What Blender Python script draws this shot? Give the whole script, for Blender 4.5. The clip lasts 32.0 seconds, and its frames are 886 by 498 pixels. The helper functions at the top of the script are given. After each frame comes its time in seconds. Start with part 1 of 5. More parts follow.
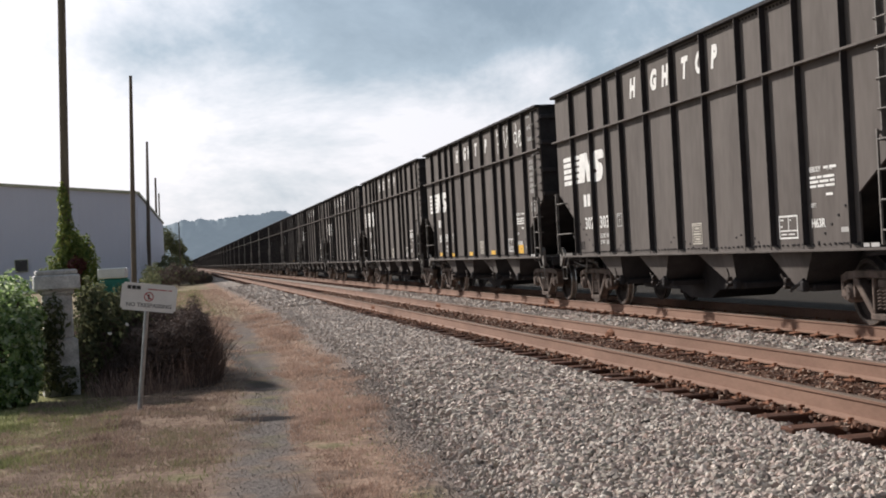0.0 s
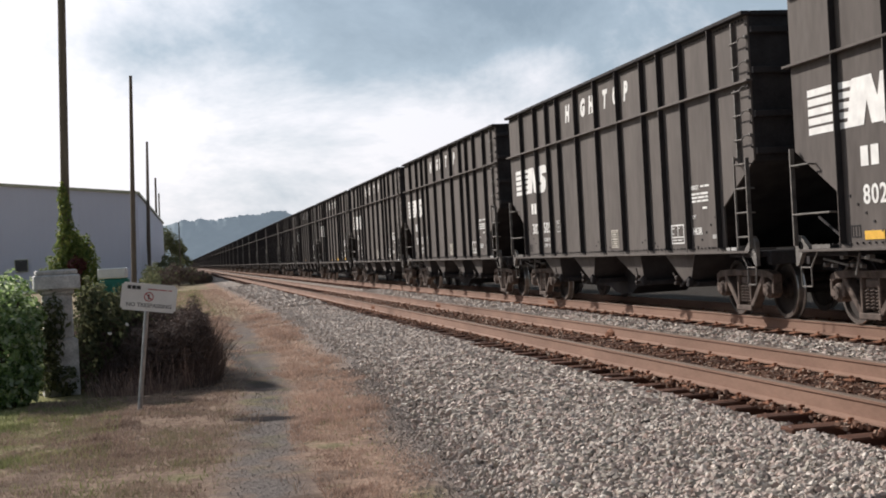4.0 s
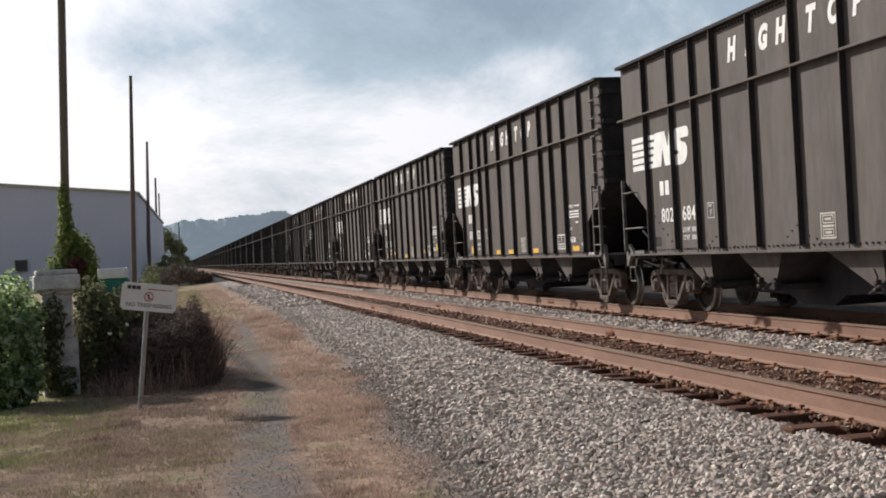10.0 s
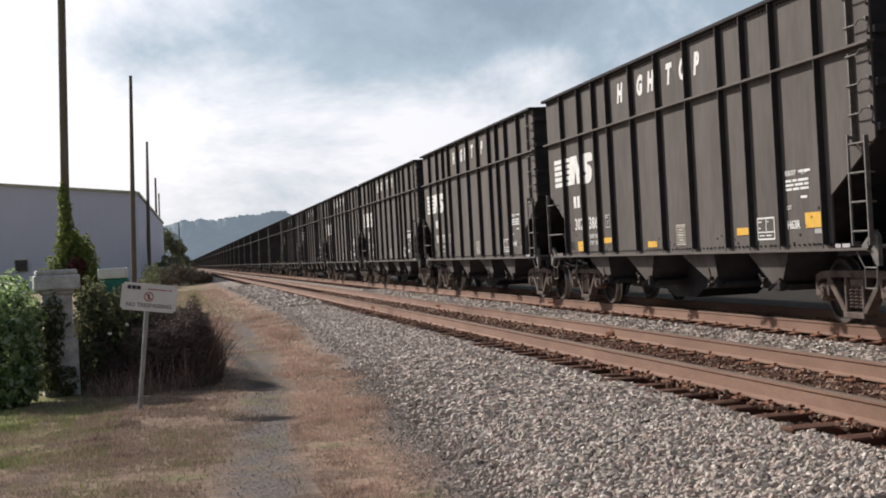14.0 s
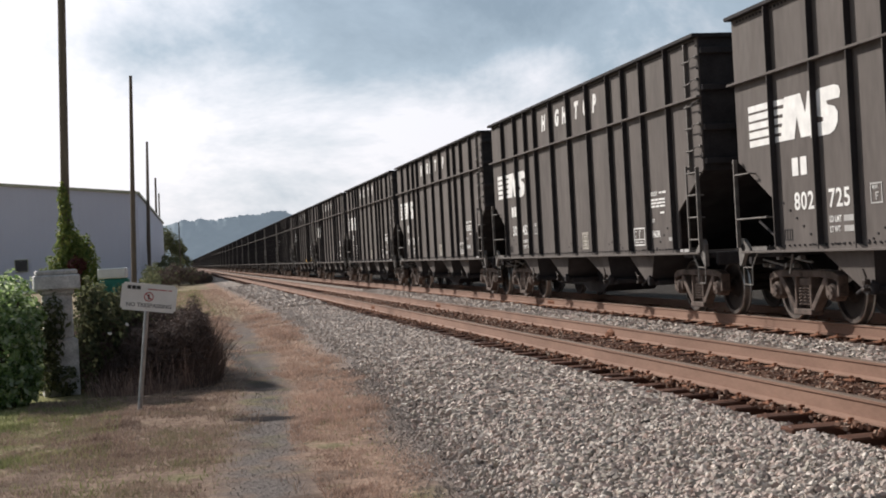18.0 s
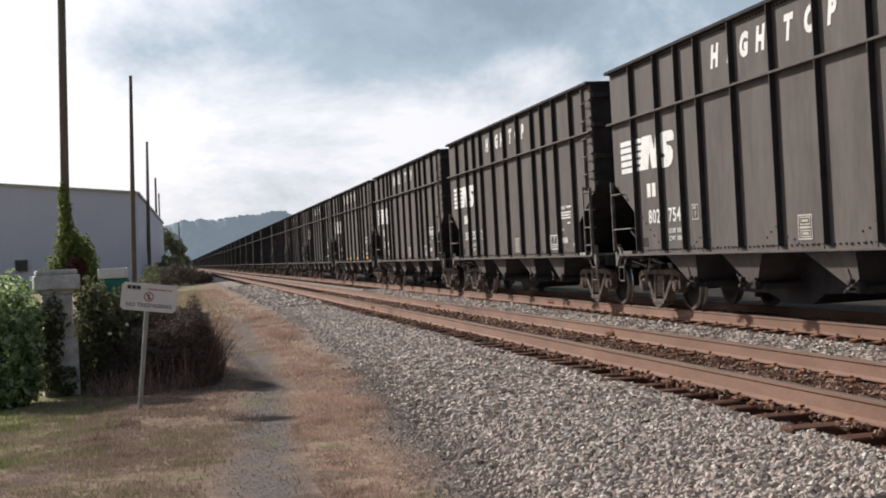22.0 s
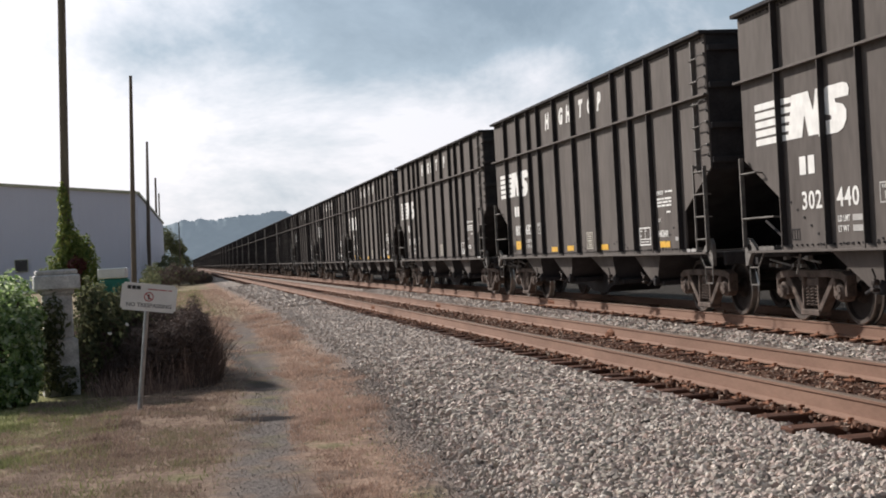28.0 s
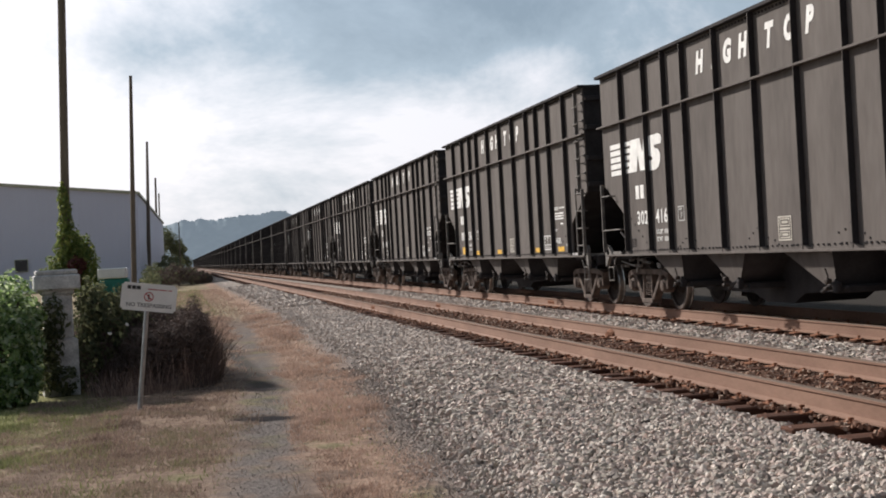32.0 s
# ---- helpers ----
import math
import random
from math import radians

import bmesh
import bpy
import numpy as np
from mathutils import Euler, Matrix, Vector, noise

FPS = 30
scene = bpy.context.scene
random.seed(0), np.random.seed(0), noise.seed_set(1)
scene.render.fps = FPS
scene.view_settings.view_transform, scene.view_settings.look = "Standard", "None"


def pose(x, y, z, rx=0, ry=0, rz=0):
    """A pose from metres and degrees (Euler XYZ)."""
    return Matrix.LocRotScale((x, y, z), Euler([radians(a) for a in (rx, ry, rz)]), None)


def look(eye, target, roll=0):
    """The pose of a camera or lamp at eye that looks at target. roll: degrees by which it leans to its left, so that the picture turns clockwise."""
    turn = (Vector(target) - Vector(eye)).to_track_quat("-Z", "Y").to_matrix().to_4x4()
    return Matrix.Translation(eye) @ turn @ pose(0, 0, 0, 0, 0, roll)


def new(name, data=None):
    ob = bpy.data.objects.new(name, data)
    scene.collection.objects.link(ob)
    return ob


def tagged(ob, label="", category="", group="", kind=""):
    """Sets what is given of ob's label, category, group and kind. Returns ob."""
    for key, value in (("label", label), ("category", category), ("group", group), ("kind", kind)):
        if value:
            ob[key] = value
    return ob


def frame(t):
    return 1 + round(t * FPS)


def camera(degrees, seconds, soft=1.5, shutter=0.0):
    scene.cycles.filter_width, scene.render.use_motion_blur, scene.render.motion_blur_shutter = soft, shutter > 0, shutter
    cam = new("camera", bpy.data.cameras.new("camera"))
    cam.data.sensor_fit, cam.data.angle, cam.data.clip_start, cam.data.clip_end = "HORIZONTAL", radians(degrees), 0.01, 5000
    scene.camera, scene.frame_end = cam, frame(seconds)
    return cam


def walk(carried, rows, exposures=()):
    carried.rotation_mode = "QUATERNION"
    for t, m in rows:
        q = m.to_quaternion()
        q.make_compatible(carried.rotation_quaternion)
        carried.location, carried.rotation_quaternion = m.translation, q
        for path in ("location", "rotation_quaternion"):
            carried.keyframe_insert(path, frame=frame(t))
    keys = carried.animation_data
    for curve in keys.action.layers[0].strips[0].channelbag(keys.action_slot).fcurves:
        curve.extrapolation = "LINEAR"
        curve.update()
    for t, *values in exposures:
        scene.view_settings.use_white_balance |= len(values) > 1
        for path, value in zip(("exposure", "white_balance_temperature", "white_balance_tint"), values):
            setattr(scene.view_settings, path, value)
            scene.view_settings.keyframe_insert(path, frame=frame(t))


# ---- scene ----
cam = camera(35.85, 32.0, soft=1.85)
EYE = (0.0, 0.0, 1.295)
YAW, PITCH, ROLL = 10.954, 0.136, -3.076
AIM = (EYE[0] + math.sin(radians(YAW)), EYE[1] + math.cos(radians(YAW)), EYE[2] + math.tan(radians(PITCH)))
STAND = look(EYE, AIM, ROLL)
walk(cam, [(0.0, STAND), (32.0, STAND)], [(0.0, 0.35, 6250, 13), (32.0, 0.35, 6250, 13)])

# ---- world, sun, exposure ----
SUN_AZ, SUN_EL = -34.2, 32.0      # degrees; azimuth from the track's direction (+Y), negative to the left


def sun_vector():
    a, e = radians(SUN_AZ), radians(SUN_EL)
    return Vector((math.sin(a) * math.cos(e), math.cos(a) * math.cos(e), math.sin(e)))


def make_world():
    w = bpy.data.worlds.new("sky")
    scene.world = w
    w.use_nodes = True
    nt = w.node_tree
    nt.nodes.clear()
    N, L = nt.nodes.new, nt.links.new
    out, bg = N("ShaderNodeOutputWorld"), N("ShaderNodeBackground")
    sky = N("ShaderNodeTexSky")
    sky.sky_type = "NISHITA"
    sky.sun_disc = False
    sky.sun_elevation, sky.sun_rotation = radians(SUN_EL), radians(SUN_AZ)
    sky.dust_density = 2.5
    dim = N("ShaderNodeVectorMath")
    dim.operation = "SCALE"
    dim.inputs["Scale"].default_value = 0.1
    L(sky.outputs[0], dim.inputs[0])
    co = N("ShaderNodeTexCoord")
    # clouds: wide banks drawn out sideways, and smaller billows
    mp = N("ShaderNodeMapping")
    mp.inputs["Scale"].default_value = (3.4, 3.4, 5.6)
    mp.inputs["Location"].default_value = (0.35, 0.1, 0.42)
    L(co.outputs["Generated"], mp.inputs[0])
    n1 = N("ShaderNodeTexNoise")
    n1.inputs["Scale"].default_value, n1.inputs["Detail"].default_value = 1.5, 6.0
    n1.inputs["Roughness"].default_value, n1.inputs["Distortion"].default_value = 0.66, 0.25
    L(mp.outputs[0], n1.inputs["Vector"])
    sep = N("ShaderNodeSeparateXYZ")
    L(co.outputs["Generated"], sep.inputs[0])
    # nearness to the veiled sun
    dot = N("ShaderNodeVectorMath")
    dot.operation = "DOT_PRODUCT"
    L(co.outputs["Generated"], dot.inputs[0])
    dot.inputs[1].default_value = sun_vector()
    glow = N("ShaderNodeMapRange")
    glow.interpolation_type = "SMOOTHSTEP"
    glow.inputs["From Min"].default_value, glow.inputs["From Max"].default_value = 0.71, 0.86
    L(dot.outputs["Value"], glow.inputs["Value"])
    # darker cloud bank higher up
    bank = N("ShaderNodeMapRange")
    bank.interpolation_type = "SMOOTHSTEP"
    bank.inputs["From Min"].default_value, bank.inputs["From Max"].default_value = 0.075, 0.165
    L(sep.outputs["Z"], bank.inputs["Value"])
    thick = N("ShaderNodeMath")
    thick.operation = "MULTIPLY_ADD"
    L(bank.outputs[0], thick.inputs[0])
    thick.inputs[1].default_value = 0.70
    half = N("ShaderNodeMath")
    half.operation = "MULTIPLY_ADD"
    L(n1.outputs["Fac"], half.inputs[0])
    half.inputs[1].default_value, half.inputs[2].default_value = 2.0, -0.92
    L(half.outputs[0], thick.inputs[2])
    less = N("ShaderNodeMath")
    less.operation = "MULTIPLY_ADD"
    L(glow.outputs[0], less.inputs[0])
    less.inputs[1].default_value = -1.0
    L(thick.outputs[0], less.inputs[2])
    # a lit billow in the dark bank
    spot = N("ShaderNodeVectorMath")
    spot.operation = "DISTANCE"
    wide = N("ShaderNodeVectorMath")
    wide.operation = "MULTIPLY"
    wide.inputs[1].default_value = (1.0, 1.0, 2.2)
    L(co.outputs["Generated"], wide.inputs[0])
    L(wide.outputs[0], spot.inputs[0])
    spot.inputs[1].default_value = (0.2576, 0.9574, 0.2873)
    lit = N("ShaderNodeMapRange")
    lit.interpolation_type = "SMOOTHSTEP"
    lit.inputs["From Min"].default_value, lit.inputs["From Max"].default_value = 0.004, 0.055
    lit.inputs["To Min"].default_value, lit.inputs["To Max"].default_value = 0.5, 0.0
    L(spot.outputs["Value"], lit.inputs["Value"])
    open_sky = N("ShaderNodeMath")
    open_sky.operation = "SUBTRACT"
    L(less.outputs[0], open_sky.inputs[0])
    L(lit.outputs[0], open_sky.inputs[1])
    ramp = N("ShaderNodeValToRGB")
    e = ramp.color_ramp.elements
    e[0].position, e[0].color = 0.0, (1.0, 0.99, 1.0, 1)
    e[1].position, e[1].color = 1.0, (0.275, 0.36, 0.425, 1)
    for at, c in ((0.25, (0.74, 0.785, 0.82, 1)), (0.55, (0.43, 0.53, 0.60, 1))):
        k = e.new(at)
        k.color = c
    L(open_sky.outputs[0], ramp.inputs[0])
    mix = N("ShaderNodeMix")
    mix.data_type = "RGBA"
    mix.inputs["Factor"].default_value = 0.86
    L(dim.outputs[0], mix.inputs["A"])
    L(ramp.outputs[0], mix.inputs["B"])
    # the sky dims away from the sun
    away = N("ShaderNodeMapRange")
    away.interpolation_type = "SMOOTHSTEP"
    away.inputs["From Min"].default_value, away.inputs["From Max"].default_value = -0.3, 0.93
    away.inputs["To Min"].default_value, away.inputs["To Max"].default_value = 0.5, 1.0
    L(dot.outputs["Value"], away.inputs["Value"])
    fade = N("ShaderNodeVectorMath")
    fade.operation = "SCALE"
    L(mix.outputs["Result"], fade.inputs[0])
    L(away.outputs[0], fade.inputs["Scale"])
    # the unseen sky overhead is dimmed to lower the fill light
    overhead_dim = N("ShaderNodeMapRange")
    overhead_dim.interpolation_type = "SMOOTHSTEP"
    overhead_dim.inputs["From Min"].default_value, overhead_dim.inputs["From Max"].default_value = 0.25, 0.8
    overhead_dim.inputs["To Min"].default_value, overhead_dim.inputs["To Max"].default_value = 1.0, 0.7
    L(sep.outputs["Z"], overhead_dim.inputs["Value"])
    over = N("ShaderNodeVectorMath")
    over.operation = "SCALE"
    L(fade.outputs[0], over.inputs[0])
    L(overhead_dim.outputs[0], over.inputs["Scale"])
    L(over.outputs[0], bg.inputs["Color"])
    bg.inputs["Strength"].default_value = 0.85
    L(bg.outputs[0], out.inputs[0])


make_world()
sun_data = bpy.data.lights.new("sun", "SUN")
sun_data.energy, sun_data.angle, sun_data.color = 4.6, radians(2.5), (1.0, 0.93, 0.82)
sun = new("sun", sun_data)
sun.matrix_world = look(tuple(sun_vector() * 100), (0, 0, 0))


# ---- materials ----
def material(name, a, b, rough=0.8, metal=0.0, scale=6.0, fine=60.0, bump=0.2, spread=0.5, depth=0.01, random_amount=0.0, stretch=(1, 1, 1), specular=0.4):
    """Two colours mixed by a wide and a fine noise in metres, with fine relief."""
    m = bpy.data.materials.new(name)
    m.use_nodes = True
    nt = m.node_tree
    N, L = nt.nodes.new, nt.links.new
    bs = nt.nodes["Principled BSDF"]
    bs.inputs["Roughness"].default_value, bs.inputs["Metallic"].default_value = rough, metal
    bs.inputs["Specular IOR Level"].default_value = specular
    co = N("ShaderNodeTexCoord")
    mp = N("ShaderNodeMapping")
    mp.inputs["Scale"].default_value = stretch
    L(co.outputs["Object"], mp.inputs[0])
    n1, n2 = N("ShaderNodeTexNoise"), N("ShaderNodeTexNoise")
    for n, s in ((n1, scale), (n2, fine)):
        n.inputs["Scale"].default_value, n.inputs["Detail"].default_value = s, 4.0
        L(mp.outputs[0], n.inputs["Vector"])
    add = N("ShaderNodeMath")
    add.operation = "MULTIPLY_ADD"
    L(n2.outputs["Fac"], add.inputs[0])
    add.inputs[1].default_value = 0.5
    L(n1.outputs["Fac"], add.inputs[2])
    mr = N("ShaderNodeMapRange")
    mr.inputs["From Min"].default_value, mr.inputs["From Max"].default_value = 0.75 - spread / 2, 0.75 + spread / 2
    last = add.outputs[0]
    if random_amount:
        inf = N("ShaderNodeObjectInfo")
        r = N("ShaderNodeMath")
        r.operation = "MULTIPLY_ADD"
        L(inf.outputs["Random"], r.inputs[0])
        r.inputs[1].default_value = random_amount
        L(last, r.inputs[2])
        last = r.outputs[0]
        mr.inputs["From Min"].default_value += random_amount / 2
        mr.inputs["From Max"].default_value += random_amount / 2
    L(last, mr.inputs["Value"])
    mx = N("ShaderNodeMix")
    mx.data_type = "RGBA"
    mx.inputs["A"].default_value, mx.inputs["B"].default_value = (*a, 1), (*b, 1)
    L(mr.outputs[0], mx.inputs["Factor"])
    L(mx.outputs["Result"], bs.inputs["Base Color"])
    if bump:
        bp = N("ShaderNodeBump")
        bp.inputs["Strength"].default_value, bp.inputs["Distance"].default_value = bump, depth
        L(n2.outputs["Fac"], bp.inputs["Height"])
        L(bp.outputs[0], bs.inputs["Normal"])
    return m


def island_material(name, colours, rough=0.9, translucent=0.0, specular=0.3):
    """Each separate piece of the mesh takes its own colour."""
    m = bpy.data.materials.new(name)
    m.use_nodes = True
    nt = m.node_tree
    N, L = nt.nodes.new, nt.links.new
    bs = nt.nodes["Principled BSDF"]
    bs.inputs["Roughness"].default_value = rough
    bs.inputs["Specular IOR Level"].default_value = specular
    g = N("ShaderNodeNewGeometry")
    ramp = N("ShaderNodeValToRGB")
    e = ramp.color_ramp.elements
    e[0].color, e[1].color = (*colours[0], 1), (*colours[-1], 1)
    for i, c in enumerate(colours[1:-1]):
        k = e.new((i + 1) / (len(colours) - 1))
        k.color = (*c, 1)
    L(g.outputs["Random Per Island"], ramp.inputs[0])
    L(ramp.outputs[0], bs.inputs["Base Color"])
    if translucent:
        tr, mx = N("ShaderNodeBsdfTranslucent"), N("ShaderNodeMixShader")
        mx.inputs[0].default_value = translucent
        L(ramp.outputs[0], tr.inputs["Color"])
        L(bs.outputs[0], mx.inputs[1])
        L(tr.outputs[0], mx.inputs[2])
        L(mx.outputs[0], nt.nodes["Material Output"].inputs["Surface"])
    return m


def field_material(name, colours, scale=1.3, mixed=0.35):
    """Blades that share a colour in patches and differ a little from one to the next."""
    m = island_material(name, colours, 0.9, 0.25)
    nt = m.node_tree
    N, L = nt.nodes.new, nt.links.new
    g = next(n for n in nt.nodes if n.bl_idname == "ShaderNodeNewGeometry")
    ramp = next(n for n in nt.nodes if n.bl_idname == "ShaderNodeValToRGB")
    noise_tex = N("ShaderNodeTexNoise")
    noise_tex.inputs["Scale"].default_value, noise_tex.inputs["Detail"].default_value = scale, 5.0
    noise_tex.inputs["Roughness"].default_value = 0.62
    L(g.outputs["Position"], noise_tex.inputs["Vector"])
    wide = N("ShaderNodeMapRange")
    wide.inputs["From Min"].default_value, wide.inputs["From Max"].default_value = 0.32, 0.68
    wide.inputs["To Max"].default_value = 1.0 - mixed
    L(noise_tex.outputs["Fac"], wide.inputs["Value"])
    add = N("ShaderNodeMath")
    add.operation = "MULTIPLY_ADD"
    L(g.outputs["Random Per Island"], add.inputs[0])
    add.inputs[1].default_value = mixed
    L(wide.outputs[0], add.inputs[2])
    L(add.outputs[0], ramp.inputs[0])
    return m


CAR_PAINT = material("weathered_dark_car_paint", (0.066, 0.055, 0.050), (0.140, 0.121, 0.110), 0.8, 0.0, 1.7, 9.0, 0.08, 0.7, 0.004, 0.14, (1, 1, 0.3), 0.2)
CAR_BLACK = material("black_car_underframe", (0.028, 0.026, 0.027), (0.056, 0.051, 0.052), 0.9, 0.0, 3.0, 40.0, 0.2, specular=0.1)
TRUCK_STEEL = material("dusty_brown_cast_steel", (0.055, 0.042, 0.036), (0.165, 0.124, 0.104), 0.8, 0.0, 6.0, 40.0, 0.4, specular=0.15)
WHEEL_STEEL = material("rusty_wheel_steel", (0.024, 0.018, 0.016), (0.055, 0.043, 0.037), 0.7, 0.3, 5.0, 50.0, 0.2, specular=0.2)
RIM = material("rubbed_brown_wheel_rim", (0.05, 0.04, 0.034), (0.12, 0.094, 0.08), 0.7, 0.1, 6.0, 50.0, 0.15, specular=0.25)
TREAD = material("bright_worn_steel", (0.35, 0.33, 0.31), (0.5, 0.48, 0.46), 0.3, 0.9, 8.0, 80.0, 0.05)
WHITE_PAINT = material("white_lettering_paint", (0.62, 0.61, 0.59), (0.84, 0.83, 0.80), 0.6, 0.0, 5.0, 60.0, 0.05)
YELLOW_PAINT = material("yellow_reflective_sheet", (0.62, 0.34, 0.03), (0.80, 0.47, 0.05), 0.5, 0.0, 8.0, 60.0, 0.05)
GREY_PAINT = material("faded_grey_lettering_paint", (0.30, 0.29, 0.28), (0.48, 0.47, 0.45), 0.7, 0.0, 5.0, 60.0, 0.05)
PANEL_TAN = material("faded_tan_panel_paint", (0.36, 0.33, 0.28), (0.56, 0.52, 0.45), 0.7, 0.0, 5.0, 60.0, 0.05)
BLACK_HOLE = material("unlit_hollow_black", (0.006, 0.006, 0.006), (0.012, 0.011, 0.011), 0.95, 0.0, 6.0, 40.0, 0.1, specular=0.02)
LADDER_STEEL = material("grey_worn_ladder_steel", (0.095, 0.087, 0.08), (0.20, 0.183, 0.167), 0.6, 0.3, 8.0, 70.0, 0.1)
RAIL_RUST = material("orange_brown_rusty_rail", (0.15, 0.079, 0.051), (0.25, 0.145, 0.10), 0.85, 0.0, 3.0, 45.0, 0.25, 0.6, 0.004, 0.0, (1, 0.3, 1))
RAIL_TOP = material("dull_worn_rail_head", (0.10, 0.072, 0.057), (0.18, 0.135, 0.108), 0.9, 0.0, 4.0, 40.0, 0.1, 0.6, 0.002, 0.0, (1, 0.2, 1), 0.12)
TIE_WOOD = material("dark_weathered_tie_wood", (0.032, 0.016, 0.012), (0.115, 0.058, 0.040), 0.9, 0.0, 4.0, 40.0, 0.6, 0.5, 0.01, 0.25, (0.4, 1.5, 1.5), 0.08)
PLATE_RUST = material("rusty_plate_steel", (0.15, 0.068, 0.04), (0.29, 0.14, 0.085), 0.85, 0.0, 8.0, 60.0, 0.3, 0.5, 0.004, 0.2, specular=0.1)
STONE = island_material("crushed_grey_stone", [(0.12, 0.10, 0.09), (0.33, 0.275, 0.24), (0.42, 0.345, 0.31), (0.54, 0.48, 0.415), (0.36, 0.26, 0.22), (0.72, 0.65, 0.58), (0.19, 0.165, 0.145), (0.41, 0.37, 0.31), (0.47, 0.36, 0.32), (0.26, 0.24, 0.205)], 0.85)
STONE_FINE = island_material("fine_grey_gravel", [(0.22, 0.186, 0.165), (0.30, 0.256, 0.228), (0.38, 0.325, 0.29), (0.27, 0.225, 0.20)], 0.9)
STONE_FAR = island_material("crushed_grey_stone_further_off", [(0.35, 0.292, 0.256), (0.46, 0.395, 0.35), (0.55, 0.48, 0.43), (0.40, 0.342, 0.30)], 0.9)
STONE_PATH = island_material("trodden_dark_gravel", [(0.13, 0.118, 0.11), (0.20, 0.183, 0.17), (0.30, 0.275, 0.25), (0.16, 0.146, 0.136)], 0.95)
STONE_RUSTY = island_material("rust_dusted_crushed_stone", [(0.10, 0.052, 0.036), (0.21, 0.115, 0.078), (0.28, 0.175, 0.13), (0.17, 0.09, 0.06), (0.38, 0.29, 0.23), (0.24, 0.16, 0.12)], 0.9, 0.0, 0.08)
CONCRETE = material("stained_pale_concrete", (0.30, 0.29, 0.29), (0.72, 0.70, 0.69), 0.9, 0.0, 5.0, 40.0, 0.5, 0.5)
POLE_WOOD = material("grey_brown_pole_wood", (0.10, 0.078, 0.058), (0.21, 0.17, 0.135), 0.9, 0.0, 3.0, 30.0, 0.5, 0.5, 0.01, 0.0, (3, 3, 0.2))
METAL_WALL = material("grey_violet_metal_siding", (0.66, 0.645, 0.74), (0.72, 0.705, 0.80), 0.6, 0.0, 0.25, 6.0, 0.05, 0.7)
METAL_TRIM = material("pale_tan_roof_edge_trim", (0.40, 0.38, 0.27), (0.52, 0.50, 0.38), 0.6, 0.0, 2.0, 20.0, 0.1)
DARK_GLASS = material("dark_window_glass", (0.02, 0.02, 0.024), (0.04, 0.04, 0.045), 0.15, 0.0, 2.0, 10.0, 0.0)
SIGN_WHITE = material("white_sign_paint", (0.66, 0.65, 0.65), (0.78, 0.77, 0.76), 0.5, 0.0, 6.0, 60.0, 0.03)
SIGN_FADED = material("faded_grey_sign_print", (0.13, 0.13, 0.14), (0.22, 0.22, 0.23), 0.7, 0.0, 6.0, 60.0, 0.03)
SIGN_BLACK = material("black_sign_print", (0.03, 0.03, 0.03), (0.06, 0.06, 0.06), 0.6, 0.0, 6.0, 60.0, 0.03)
SIGN_RED = material("red_sign_print", (0.35, 0.035, 0.04), (0.45, 0.06, 0.06), 0.6, 0.0, 6.0, 60.0, 0.03)
GALV = material("galvanised_post_steel", (0.24, 0.24, 0.24), (0.40, 0.40, 0.40), 0.45, 0.7, 10.0, 70.0, 0.1)
TEAL = material("teal_painted_metal", (0.015, 0.13, 0.10), (0.03, 0.22, 0.17), 0.5, 0.0, 3.0, 30.0, 0.1)
# the two palest leaf colours put glints of sun into the ivy
LEAF_IVY = island_material("green_ivy_leaves_with_glints", [(0.06, 0.11, 0.035), (0.11, 0.185, 0.06), (0.22, 0.31, 0.11), (0.60, 0.67, 0.43), (0.12, 0.195, 0.065), (0.33, 0.43, 0.17), (0.09, 0.16, 0.05), (0.72, 0.76, 0.58)], 0.22, 0.65, 0.6)
LEAF_YELLOW = island_material("yellow_green_vine_leaves", [(0.08, 0.12, 0.035), (0.16, 0.22, 0.06), (0.30, 0.31, 0.09), (0.11, 0.16, 0.045)], 0.6, 0.5)
LEAF_DARK = island_material("dark_green_brush_leaves", [(0.06, 0.075, 0.045), (0.12, 0.13, 0.07), (0.18, 0.18, 0.10)], 0.95, 0.45)
LEAF_RED = island_material("red_brown_vine_leaves", [(0.05, 0.015, 0.015), (0.11, 0.03, 0.03), (0.14, 0.06, 0.045)], 0.6, 0.3)
# brown twigs, with the shade inside the dense brush put into their colour
BRUSH_DARK = island_material("shade_darkened_brown_brush", [(0.06, 0.045, 0.04), (0.12, 0.088, 0.078), (0.18, 0.133, 0.117), (0.09, 0.07, 0.06)], 0.9, 0.1, 0.1)
TWIG = island_material("brown_dry_brush_stems", [(0.12, 0.082, 0.07), (0.24, 0.165, 0.14), (0.38, 0.27, 0.22), (0.17, 0.12, 0.105)], 0.9)
GRASS_DRY = field_material("dry_tan_grass_blades", [(0.17, 0.114, 0.092), (0.33, 0.229, 0.182), (0.48, 0.345, 0.275), (0.55, 0.41, 0.335), (0.43, 0.31, 0.243)])
GRASS_VERGE = field_material("brown_verge_grass_blades", [(0.095, 0.064, 0.05), (0.19, 0.135, 0.108), (0.30, 0.22, 0.18), (0.36, 0.275, 0.22), (0.25, 0.215, 0.14), (0.19, 0.185, 0.095)], 1.6)
GRASS_GREEN = field_material("green_and_straw_grass_blades", [(0.12, 0.105, 0.06), (0.18, 0.195, 0.09), (0.25, 0.265, 0.12), (0.36, 0.325, 0.18), (0.43, 0.36, 0.24)], 1.1)
STRAW = material("pale_straw", (0.42, 0.34, 0.22), (0.6, 0.5, 0.35), 0.8, 0.0, 20.0, 80.0, 0.1)
